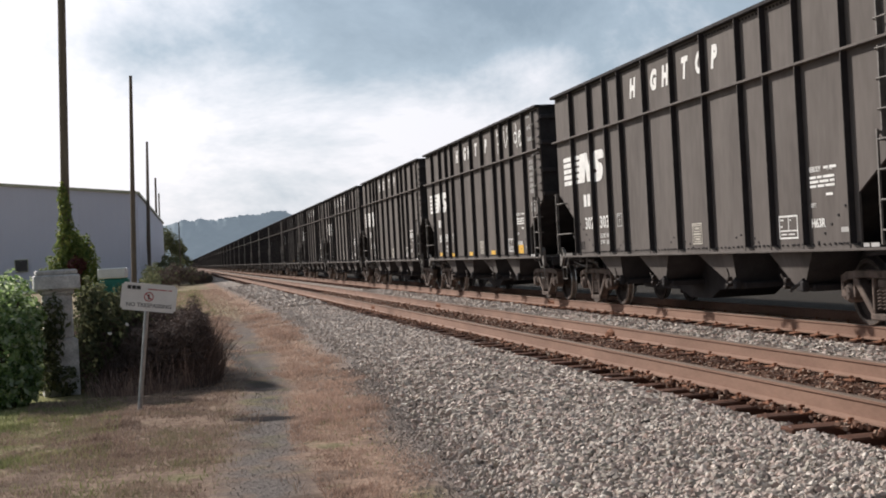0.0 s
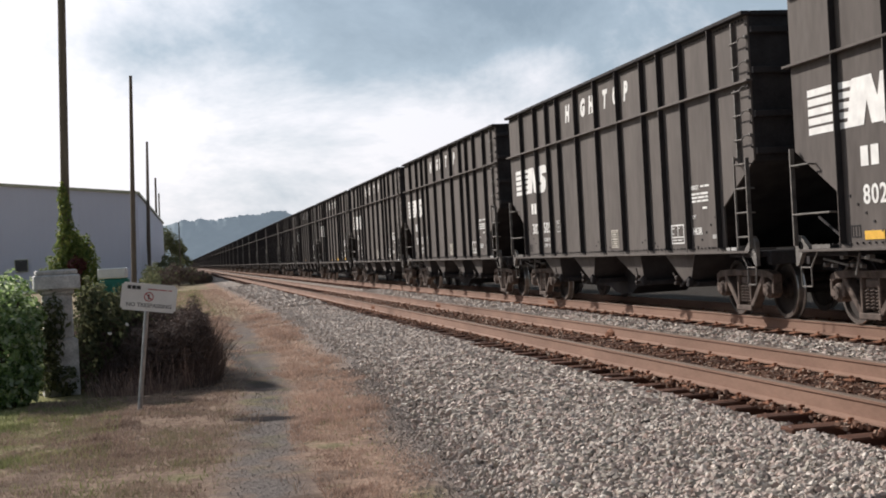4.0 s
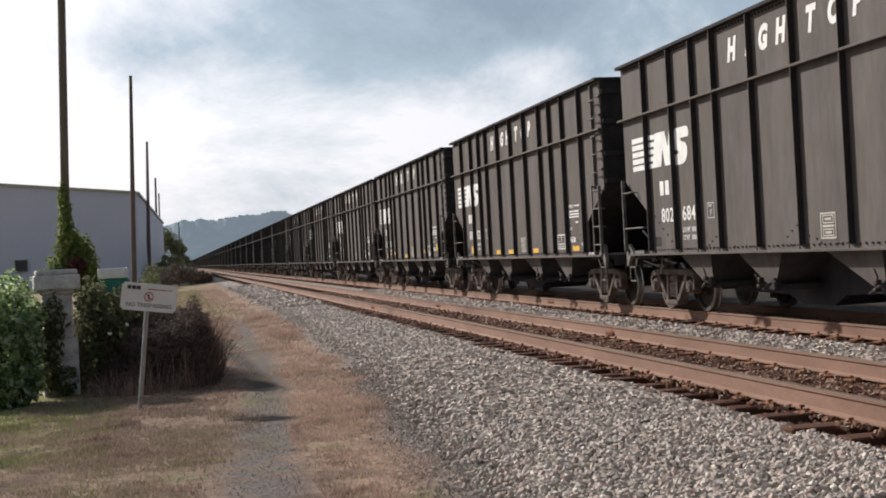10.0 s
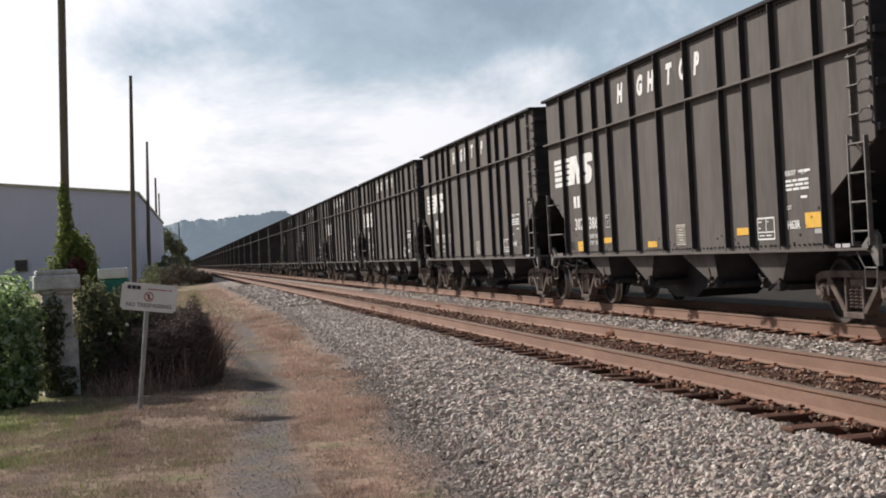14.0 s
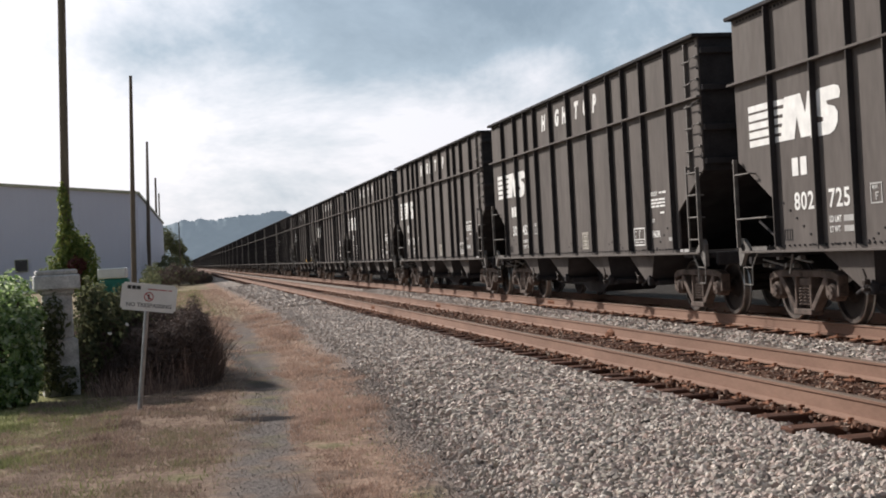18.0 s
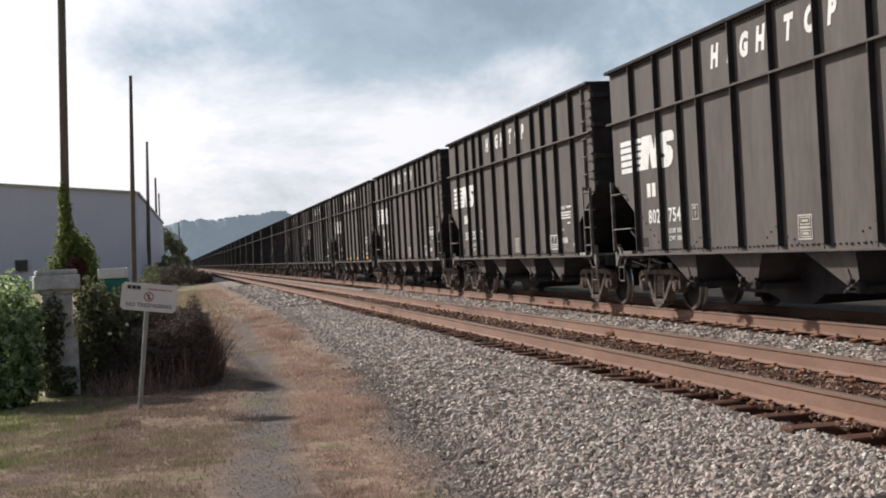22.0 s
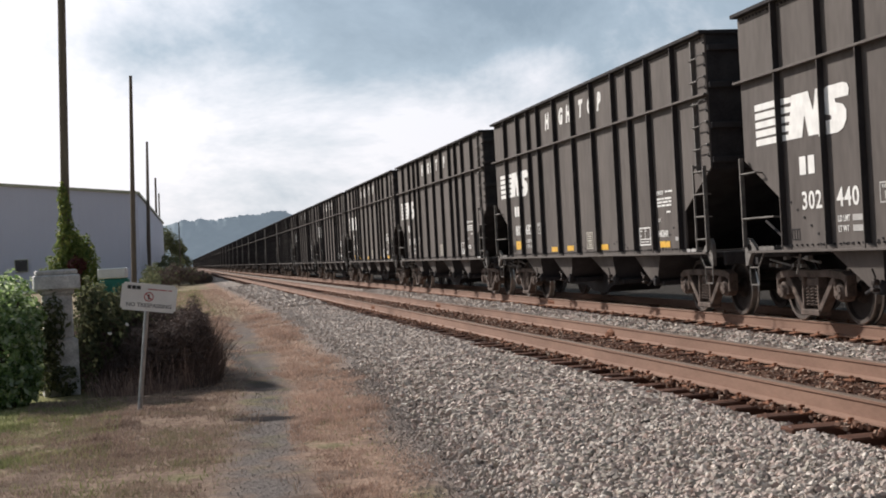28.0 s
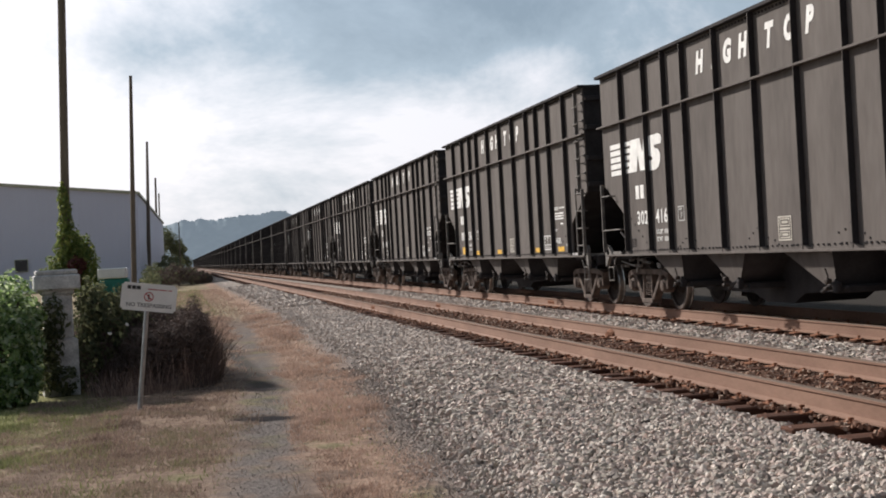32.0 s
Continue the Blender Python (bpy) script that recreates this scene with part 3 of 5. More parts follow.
def side_sheet(sign):
    """The side's sheet with its cut-off lower corners."""
    bm = bmesh.new()
    pts = [(-6.22, Z_SILL), (6.22, Z_SILL), (6.22, 1.77), (7.45, 2.42), (7.45, Z_TOP), (-7.45, Z_TOP), (-7.45, 2.42), (-6.22, 1.77)]
    x = sign * SHEET
    return prism(bm, pts, "x", min(x, x - sign * 0.03), max(x, x - sign * 0.03))


def rib_mesh(z0, z1, foot):
    bm = bmesh.new()
    box(bm, -RIB, 0, 0.0, 0.028, z0, z1, 0.006)
    if foot:
        prism(bm, [(0.027, z0 - 0.001), (0.027, z0 + 0.03), (-0.001, z0 + 0.06), (-0.14, z0 + 0.003), (-0.14, z0 - 0.001)], "x", -RIB + 0.01, -0.004)
    # dusty paint on the outward edge; the web's shade is put in as black
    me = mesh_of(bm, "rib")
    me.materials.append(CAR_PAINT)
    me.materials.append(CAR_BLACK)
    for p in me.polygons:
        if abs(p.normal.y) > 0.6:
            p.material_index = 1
    return me


def sideframe():
    """A cast side frame with its two windows and spring opening; the middle of the truck lies at y = 0."""
    bm = bmesh.new()
    x0, x1 = -0.075, 0.075
    for s in (-1, 1):
        beam(bm, (0, 0.715), (s * 0.60, 0.715), 0.10, x0, x1)
        beam(bm, (s * 0.57, 0.715), (s * 0.98, 0.69), 0.11, x0, x1)
        beam(bm, (s * 0.94, 0.69), (s * 1.09, 0.64), 0.11, x0, x1)
        beam(bm, (s * 0.74, 0.67), (s * 0.25, 0.19), 0.105, x0, x1)
        beam(bm, (s * 0.235, 0.73), (s * 0.235, 0.18), 0.06, x0, x1)
        beam(bm, (s * 1.07, 0.69), (s * 1.07, 0.40), 0.07, x0, x1)
        beam(bm, (s * 0.735, 0.64), (s * 0.735, 0.40), 0.06, x0, x1)
    beam(bm, (-0.29, 0.16), (0.29, 0.16), 0.085, x0 - 0.02, x1 + 0.02)
    bmesh.ops.bevel(bm, geom=bm.edges[:], offset=0.012, segments=1, affect="EDGES")
    return mesh_of(bm, "side_frame")


def spring_mesh():
    bm = bmesh.new()
    turns = 6
    prof = [(0.24, 0.03)]
    for k in range(turns):
        z = 0.255 + k * 0.045
        prof += [(z, 0.036), (z + 0.008, 0.062), (z + 0.022, 0.062), (z + 0.03, 0.036)]
    prof.append((0.55, 0.03))
    lathe(bm, prof, True, 10)
    bmesh.ops.transform(bm, matrix=pose(0, 0, 0, 0, -90, 0), verts=bm.verts[:])
    return mesh_of(bm, "coil_spring")


def wheel_mesh():
    bm = bmesh.new()
    for s in (-1, 1):
        prof = [(0.655, 0.10), (0.66, 0.12), (0.69, 0.15), (0.70, 0.36), (0.68, 0.40), (0.682, 0.482), (0.70, 0.485), (0.715, 0.462), (0.80, 0.455), (0.812, 0.445), (0.812, 0.39),
                (0.765, 0.37), (0.745, 0.17), (0.80, 0.14), (0.815, 0.10)]
        lathe(bm, [(s * a, r) for a, r in prof], True, 28)
    lathe(bm, [(-0.98, 0.075), (-0.80, 0.08), (0.80, 0.08), (0.98, 0.075)], True, 12)
    me = mesh_of(bm, "wheelset")
    me.materials.append(WHEEL_STEEL)
    me.materials.append(TREAD)
    me.materials.append(RIM)
    for p in me.polygons:
        r = math.hypot(p.center.y, p.center.z)
        if 0.44 < r and 0.70 < abs(p.center.x) < 0.81:
            p.material_index = 1
        elif 0.38 < r:
            p.material_index = 2
    return me


def bearing_mesh():
    bm = bmesh.new()
    lathe(bm, [(-0.10, 0.13), (0.06, 0.13), (0.09, 0.10), (0.11, 0.095), (0.115, 0.04)], True, 16)
    for k in range(3):
        a = k * 2.094
        box(bm, 0.105, 0.125, 0.06 * math.cos(a) - 0.014, 0.06 * math.cos(a) + 0.014, 0.06 * math.sin(a) - 0.014, 0.06 * math.sin(a) + 0.014)
    return mesh_of(bm, "bearing")


SHARED = {}


def shared(key, make, mat):
    if key not in SHARED:
        r = make()
        SHARED[key] = r if isinstance(r, bpy.types.Mesh) else mesh_of(r, key)
        if not SHARED[key].materials:
            SHARED[key].materials.append(mat)
    return SHARED[key]


def bolster():
    bm = bmesh.new()
    box(bm, -1.06, 1.06, -0.19, 0.19, 0.52, 0.66, 0.03)
    box(bm, -0.35, 0.35, -0.25, 0.25, 0.66, 0.80, 0.03)
    return bm


def add_truck(car, y, full):
    tr = part("truck", shared("truck_bolster", bolster, TRUCK_STEEL), None, car, "dusty brown cast-steel two-axle truck", pose(0, y, 0))
    for s in (-1, 1):
        part("side_frame", shared("side_frame", sideframe, TRUCK_STEEL), None, tr, "", pose(s * 1.02, 0, 0))
        if not full or s > 0:
            continue
        for a in (-0.14, 0.0, 0.14):
            part("coil_spring", shared("coil_spring", spring_mesh, TRUCK_STEEL), None, tr, "", pose(s * 1.02, a, 0))
        for a in (-0.889, 0.889):
            part("bearing", shared("bearing", bearing_mesh, TRUCK_STEEL), None, tr, "", pose(s * 1.02, a, 0.457, 0, 0, 180 if s < 0 else 0))
    for a in (-0.889, 0.889):
        part("wheelset", shared("wheelset", wheel_mesh, WHEEL_STEEL), None, tr, "worn steel wheels on an axle", pose(0, a, 0.457))
    return tr


def hopper(o0, o1, b0, b1):
    """A bay that narrows downwards to its outlet; given as distances from the far end."""
    bm = bmesh.new()
    y = [CAR_HALF - a for a in (o0, o1, b1, b0)]
    top, low = SHEET - 0.06, SHEET - 0.15
    a = [bm.verts.new((s * w, yy, z)) for yy, w, z in ((y[0], top, 1.03), (y[1], top, 1.03), (y[2], low, 0.55), (y[3], low, 0.55)) for s in (-1, 1)]
    for q in ((0, 2, 4, 6), (1, 7, 5, 3), (0, 1, 3, 2), (2, 3, 5, 4), (4, 5, 7, 6), (6, 7, 1, 0)):
        bm.faces.new([a[k] for k in q])
    bmesh.ops.recalc_face_normals(bm, faces=bm.faces[:])
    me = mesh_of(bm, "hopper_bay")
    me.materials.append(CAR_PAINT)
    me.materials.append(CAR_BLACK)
    # slopes and underside go black: their shade is put into the colour
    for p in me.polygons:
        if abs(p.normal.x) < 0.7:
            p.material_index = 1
    return me


def gate_mesh():
    bm = bmesh.new()
    box(bm, -1.20, 1.20, -0.30, 0.30, 0.47, 0.56, 0.01)
    bar(bm, (0.09 - SHEET, -0.2, 0.54), (SHEET - 0.09, -0.2, 0.54), 0.035)
    box(bm, 0.07 - SHEET, 0.17 - SHEET, -0.26, -0.14, 0.47, 0.62, 0.02)
    bar(bm, (0.11 - SHEET, -0.2, 0.64), (0.11 - SHEET, 0.22, 0.48), 0.025)
    return bm


def centre_hopper():
    """The dark slopes and sill between the bays, set back under the floor."""
    bm = bmesh.new()
    prism(bm, [(5.2, 1.02), (-5.2, 1.02), (-4.9, 0.66), (-4.3, 0.46), (-1.6, 0.47), (0.5, 0.38), (0.9, 0.22), (1.9, 0.22), (2.4, 0.36), (4.4, 0.38), (4.9, 0.6)], "x", -0.6, 0.6)
    return bm


def end_frame():
    """End sheet, floor slope and the dark gear above the coupler; built for the +y end."""
    bm = bmesh.new()
    box(bm, -SHEET + 0.03, SHEET - 0.03, 7.38, 7.44, 2.4, Z_TOP)
    prism(bm, [(7.44, 2.46), (7.38, 2.38), (4.4, 1.08), (4.4, 1.15)], "x", -SHEET + 0.04, SHEET - 0.04)
    return bm


def platform():
    bm = bmesh.new()
    box(bm, -SHEET + 0.05, SHEET - 0.05, 6.2, 7.45, 0.97, 1.06, 0.01)
    box(bm, -0.35, 0.35, 5.2, 7.7, 0.72, 0.95, 0.02)
    box(bm, -1.30, 1.30, 7.44, 7.56, 0.85, 1.06, 0.015)
    return bm


def brake_gear():
    bm = bmesh.new()
    lathe(bm, [(-1.1, 0.15), (-1.05, 0.19), (-0.5, 0.19), (-0.45, 0.15)], True, 14)
    bmesh.ops.transform(bm, matrix=pose(0, 6.75, 1.26), verts=bm.verts[:])
    box(bm, -1.15, -0.7, 6.35, 6.55, 1.02, 1.35, 0.03)
    bar(bm, (-1.2, 6.4, 1.1), (-1.2, 7.3, 1.5), 0.02)
    bar(bm, (-0.9, 6.3, 1.0), (-0.9, 7.4, 2.1), 0.03)
    return bm


def rigging():
    """Brake rods, levers and pins above the far truck."""
    bm = bmesh.new()
    rnd = random.Random(4)
    x = -SHEET + 0.12
    for y in (6.95, 6.72, 6.45, 6.2, 5.95, 5.75):
        z = 0.86 + rnd.uniform(-0.05, 0.10)
        box(bm, x - 0.03, x + 0.05, y - rnd.uniform(0.02, 0.06), y + rnd.uniform(0.02, 0.06), z - 0.025, z + 0.03, 0.008)
    bar(bm, (x, 7.0, 0.93), (x, 6.3, 0.84), 0.016, 6)
    bar(bm, (x + 0.1, 6.5, 0.98), (x + 0.1, 5.6, 0.88), 0.02, 6)
    bar(bm, (x, 6.0, 1.0), (x, 6.12, 0.72), 0.018, 6)
    return bm


def coupler():
    bm = bmesh.new()
    box(bm, -0.09, 0.09, 7.6, 7.98, 0.76, 0.92, 0.02)
    box(bm, -0.14, 0.14, 7.86, 8.06, 0.72, 0.98, 0.03)
    bar(bm, (0.3, 7.6, 0.80), (0.22, 8.08, 0.45), 0.03)
    return bm


def end_post():
    """The corner post with its jacking eye, near side of the +y end."""
    bm = bmesh.new()
    box(bm, -SHEET - 0.04, -SHEET + 0.06, 7.36, 7.43, 1.1, 2.45, 0.006)
    return bm


def gusset():
    bm = bmesh.new()
    pts = [(7.48, 1.20), (7.42, 1.26), (7.30, 1.25), (7.08, 1.10), (7.06, 1.05), (7.28, 1.01), (7.40, 0.86), (7.48, 0.84)]
    prism(bm, pts, "x", -SHEET - 0.06, -SHEET + 0.0)
    return bm


def stirrup():
    bm = bmesh.new()
    x = -SHEET - 0.03
    for a, b in (((x, 7.40, 0.95), (x, 7.37, 0.56)), ((x, 7.37, 0.56), (x, 7.08, 0.56)), ((x, 7.08, 0.56), (x, 7.08, 0.82)), ((x, 7.38, 0.82), (x, 7.08, 0.82)), ((x, 7.08, 0.82), (x, 6.88, 1.03))):
        bar(bm, a, b, 0.011, 6)
    return bm


def grab(y0, y1, x=-SHEET):
    bm = bmesh.new()
    for a, b in (((x - 0.11, y0, 0), (x - 0.11, y1, 0)), ((x - 0.11, y0, 0), (x + 0.01, y0, -0.01)), ((x - 0.11, y1, 0), (x + 0.01, y1, -0.01))):
        bar(bm, a, b, 0.013, 6)
    return bm


def bent_grab():
    """A grab iron from the ladder's stile to the corner, its end bent up to a bolted foot."""
    bm, x = bmesh.new(), -SHEET
    pts = ((x - 0.06, -6.93, -0.01), (x - 0.09, -6.97, 0.0), (x - 0.09, -7.27, 0.0), (x - 0.075, -7.31, 0.05), (x - 0.03, -7.40, 0.055))
    for p, q in zip(pts, pts[1:]):
        bar(bm, p, q, 0.011, 6)
    box(bm, x - 0.035, x + 0.002, -7.43, -7.37, 0.03, 0.08, 0.006)
    return bm


def corner_bolts():
    """Bolt heads down the side's near edge."""
    bm = bmesh.new()
    for k in range(11):
        box(bm, -SHEET - 0.02, -SHEET + 0.002, -7.43, -7.40, 2.6 + k * 0.182, 2.63 + k * 0.182)
    return bm


def foot_stile():
    """The ladder's inner stile where it stands clear of the cut-off corner."""
    bm = bmesh.new()
    box(bm, -SHEET - 0.125, -SHEET - 0.095, -6.975, -6.94, 1.10, 2.50, 0.004)
    for z in (1.13, 2.46):
        box(bm, -SHEET - 0.096, -SHEET + 0.004, -6.975, -6.94, z - 0.02, z + 0.02)
    return bm


def stile(z0, z1):
    """A flat bar on edge against the side."""
    bm = bmesh.new()
    box(bm, -SHEET - 0.06, -SHEET + 0.003, -0.018, 0.018, z0, z1, 0.004)
    return bm


def chord():
    bm = bmesh.new()
    for s in (-1, 1):
        x = s * SHEET
        box(bm, min(x - s * 0.05, x + s * 0.105), max(x - s * 0.05, x + s * 0.105), -7.50, 7.50, Z_TOP - 0.03, Z_TOP + 0.03, 0.008)
    for e in (-1, 1):
        box(bm, -SHEET + 0.05, SHEET - 0.05, min(e * 7.36, e * 7.50), max(e * 7.36, e * 7.50), Z_TOP - 0.04, Z_TOP + 0.03, 0.012)
    return bm


def belt(sign):
    bm = bmesh.new()
    x = sign * SHEET
    lo, hi = (x - RIB - 0.006, x) if sign < 0 else (x, x + RIB + 0.006)
    box(bm, lo, hi, -7.55, 7.55, Z_BELT + 0.002, Z_BELT + 0.04, 0.006)
    return bm


def sill(sign):
    bm = bmesh.new()
    x = sign * SHEET
    lo, hi = (x - RIB - 0.012, x + 0.04) if sign < 0 else (x - 0.04, x + RIB + 0.012)
    box(bm, lo, hi, -7.3, 7.3, Z_SILL - 0.035, Z_SILL, 0.004)
    return bm


def rivets(z, step, r):
    bm = bmesh.new()
    y = -7.3
    while y < 7.3:
        box(bm, -SHEET - 0.02, -SHEET + 0.002, y - r, y + r, z - r, z + r)
        y += step
    return bm


def bolts():
    """Dark bolt heads where the inner slopes meet the side: an upturned V between the bays."""
    bm = bmesh.new()
    rnd = random.Random(8)
    edges = [(a[1], b[0]) for a, b in zip(PAYS, PAYS[1:])]
    for k in range(6):
        for y, z in ((CAR_HALF - 12.6 - k * 0.2, 1.16 + k * 0.115), (CAR_HALF - 2.6 + k * 0.2, 1.16 + k * 0.115)):
            box(bm, -SHEET - 0.012, -SHEET + 0.002, y - 0.02, y + 0.02, z - 0.015, z + 0.015)
    for o0, o1 in edges:
        for k in range(9):
            s = k / 8
            y, z = CAR_HALF - (o0 + (o1 - o0) * s) + rnd.uniform(-0.03, 0.03), 1.14 + 0.26 * (1 - abs(2 * s - 1)) * min(1, (o1 - o0) / 1.3) + rnd.uniform(-0.02, 0.02)
            if rnd.random() < 0.85:
                box(bm, -SHEET - 0.012, -SHEET + 0.002, y - 0.016, y + 0.016, z - 0.013, z + 0.013)
    for y in RIBS[:-1]:
        for k in range(rnd.randrange(2, 6)):
            yy = y + 0.2 + k * 0.13
            box(bm, -SHEET - 0.012, -SHEET + 0.002, yy - 0.018, yy + 0.018, 1.125, 1.15)
    return bm


def gate_lever(b, i):
    """Bent lever, link and lump of the latch at the foot of a bay."""
    bm = bmesh.new()
    x = -SHEET + 0.0
    n, lo = CAR_HALF - b[2], CAR_HALF - b[3]
    if i % 2:
        pts = [(n + 0.14, 0.72), (n + 0.06, 0.66), (n - 0.02, 0.54)]
        at = n
    else:
        pts = [(lo + 0.02, 0.80), (lo - 0.05, 0.70), (lo + 0.01, 0.58)]
        at = lo
    for p, q in zip(pts, pts[1:]):
        bar(bm, (x, *p), (x, *q), 0.013, 6)
    box(bm, x - 0.02, x + 0.06, at - 0.06, at + 0.04, 0.60, 0.67, 0.015)
    box(bm, x - 0.02, x + 0.08, at - 0.02, at + 0.07, 0.51, 0.56, 0.012)
    return bm


# words and plain shapes painted on the near side: along the car from its far end, height, text, size
WORDS = ((5.22, 4.0, "H", 0.46), (5.89, 4.0, "I", 0.46), (6.36, 4.0, "G", 0.46), (6.95, 4.0, "H", 0.46), (7.90, 4.0, "T", 0.46), (8.53, 4.0, "O", 0.46), (9.21, 4.0, "P", 0.46))


def on_side(off, z, out=0.004):
    """Where a flat mark of the near side starts; its x runs towards the car's near end."""
    return Matrix(((0, 0, -1, -SHEET - out), (-1, 0, 0, CAR_HALF - off), (0, 1, 0, z), (0, 0, 0, 1)))


def flat(polys, thick=0.003):
    """Flat plates from polygons in x, y."""
    bm = bmesh.new()
    for pts in polys:
        a = [bm.verts.new((*p, thick)) for p in pts]
        b = [bm.verts.new((*p, 0)) for p in pts]
        bm.faces.new(a)
        for i in range(len(pts)):
            bm.faces.new((b[i], b[(i + 1) % len(pts)], a[(i + 1) % len(pts)], a[i]))
    return bm


def rect(x0, y0, x1, y1):
    return [(x0, y0), (x1, y0), (x1, y1), (x0, y1)]


def bar_shape(k):
    y = k * 0.128
    return [(-0.1, y), (0.98 + 0.035 * k, y), (1.0 + 0.035 * k, y + 0.075), (0.62, y + 0.094), (-0.1, y + 0.094)]


def emblem_bar(k):
    """One of the emblem's five bars."""
    return flat([bar_shape(k)])


def emblem_bars():
    return flat([bar_shape(k) for k in range(5)])


def emblem_zigzag():
    """The slanted band that the five bars run into."""
    h = 0.605
    return flat([[(0.96, 0), (1.40, 0), (1.50, 0.30), (1.60, 0), (1.88, 0), (2.05, h), (1.86, h), (1.77, 0.32), (1.64, h), (1.14, h)]])


def emblem_block():
    """A rounded slab with two notches."""
    return flat([[(0.0, 0.0), (0.50, 0.0), (0.64, 0.04), (0.73, 0.14), (0.74, 0.26), (0.66, 0.34), (0.48, 0.38), (0.46, 0.43), (0.80, 0.43), (0.83, 0.51), (0.79, 0.58), (0.68, 0.61),
                  (0.28, 0.61), (0.14, 0.57), (0.06, 0.46), (0.09, 0.34), (0.20, 0.26), (0.36, 0.23), (0.36, 0.18), (0.0, 0.17)]])


def lines_block(rows, w, h):
    polys, y = [], 0.0
    for row in rows:
        x = 0.0
        for n in row:
            if n < 0:
                x -= n * w
                continue
            polys.append(rect(x, -y - h, x + n * w, -y))
            x += (n + 0.6) * w
        y += h * 1.75
    return flat(polys)


def framed(w, h, t, inner):
    polys = [rect(0, 0, w, t), rect(0, h - t, w, h), rect(0, t, t, h - t), rect(w - t, t, w, h - t)]
    return flat(polys + inner)


def make_car(number, yellow, full):
    """One high-sided hopper car; its origin lies on the rail tops under its middle."""
    car = new("hopper_car")
    tagged(car, "black high-sided steel coal hopper car with white lettering", "freight car", "cars of the coal train")
    for s in (-1, 1):
        part("side_sheet", shared("side_sheet%d" % s, lambda: side_sheet(s), CAR_PAINT), None, car, "weathered dark grey steel sheet" if s < 0 else "")
        part("belt_rail", shared("belt_rail%d" % s, lambda: belt(s), CAR_PAINT), None, car)
        part("side_sill", shared("side_sill%d" % s, lambda: sill(s), CAR_PAINT), None, car)
    part("top_chord", shared("top_chord", chord, CAR_BLACK), None, car)
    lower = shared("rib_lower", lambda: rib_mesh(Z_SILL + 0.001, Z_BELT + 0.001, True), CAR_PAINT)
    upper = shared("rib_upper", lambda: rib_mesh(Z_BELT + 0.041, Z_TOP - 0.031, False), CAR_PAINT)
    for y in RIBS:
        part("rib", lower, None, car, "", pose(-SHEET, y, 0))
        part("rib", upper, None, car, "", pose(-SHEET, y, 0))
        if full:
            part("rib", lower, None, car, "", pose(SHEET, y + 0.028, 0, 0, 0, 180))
    for e in (0, 180):
        part("end_sheet", shared("end_sheet", end_frame, CAR_BLACK), None, car, "", pose(0, 0, 0, 0, 0, e))
        for z in (2.5, 3.05, 3.7, 4.3) if full else ():
            part("end_post", shared("end_post", lambda: box(bmesh.new(), -SHEET + 0.03, SHEET - 0.03, 7.44, 7.52, 0, 0.1, 0.01), CAR_BLACK), None, car, "", pose(0, 0, z, 0, 0, e))
        part("end_platform", shared("end_platform", platform, CAR_BLACK), None, car, "", pose(0, 0, 0, 0, 0, e))
        part("coupler", shared("coupler", coupler, CAR_BLACK), None, car, "", pose(0, 0, 0, 0, 0, e))
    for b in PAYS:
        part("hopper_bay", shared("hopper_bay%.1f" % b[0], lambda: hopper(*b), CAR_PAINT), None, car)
        part("outlet_gate", shared("outlet_gate", gate_mesh, CAR_BLACK), None, car, "", pose(0, CAR_HALF - (b[2] + b[3]) / 2, 0))
    # ladder at the near end, grab irons at the far end
    for y, z0, z1 in ((-6.97, 2.40, Z_BELT - 0.06), (-6.97, Z_BELT + 0.06, Z_TOP - 0.08), (-7.38, 1.10, 2.46), (7.39, 1.12, 2.46)):
        part("ladder_stile", shared("ladder_stile%.2f_%.2f" % (y, z1), lambda: stile(z0, z1), LADDER_STEEL), None, car, "", pose(-0.06 if z1 < 2.5 else 0, y, 0))
    part("ladder_stile", shared("ladder_foot_stile", foot_stile, LADDER_STEEL), None, car)
    for k in range(9) if full else ():
        rung = shared("rung", lambda: grab(-7.38, -6.95), LADDER_STEEL) if k < 4 else shared("bent_rung", bent_grab, LADDER_STEEL)
        part("rung", rung, None, car, "", pose(0, 0, 1.28 + k * 0.365))
    if full:
        rail = shared("grab_iron", lambda: grab(6.30, 7.39), LADDER_STEEL)
        part("grab_iron", rail, None, car, "", pose(0, 0, 1.55))
        part("grab_iron", shared("grab_iron_short", lambda: grab(6.85, 7.39), LADDER_STEEL), None, car, "", pose(0, 0, 2.22))
        part("brake_cylinder", shared("brake_cylinder", brake_gear, CAR_BLACK), None, car)
        for e in (0, 1):
            def flip(make, key):
                def go():
                    bm = make()
                    if e:
                        bmesh.ops.transform(bm, matrix=Matrix.Diagonal((1, -1, 1, 1)), verts=bm.verts[:])
                        bmesh.ops.reverse_faces(bm, faces=bm.faces[:])
                    return bm
                return shared("%s_%d" % (key, e), go, LADDER_STEEL)
            part("jacking_gusset", flip(gusset, "jacking_gusset"), None, car, "pale worn corner plate")
            # the hole's darkness is a flat black disc laid on the plate
            part("jack_hole", shared("jack_hole_%d" % e, lambda: bar(bmesh.new(), (-SHEET - 0.068, (1 - 2 * e) * 7.30, 1.12), (-SHEET - 0.058, (1 - 2 * e) * 7.30, 1.12), 0.06, 12), BLACK_HOLE), None, car, "flat black disc standing in for a round hole")
            part("stirrup_step", flip(stirrup, "stirrup_step"), None, car)
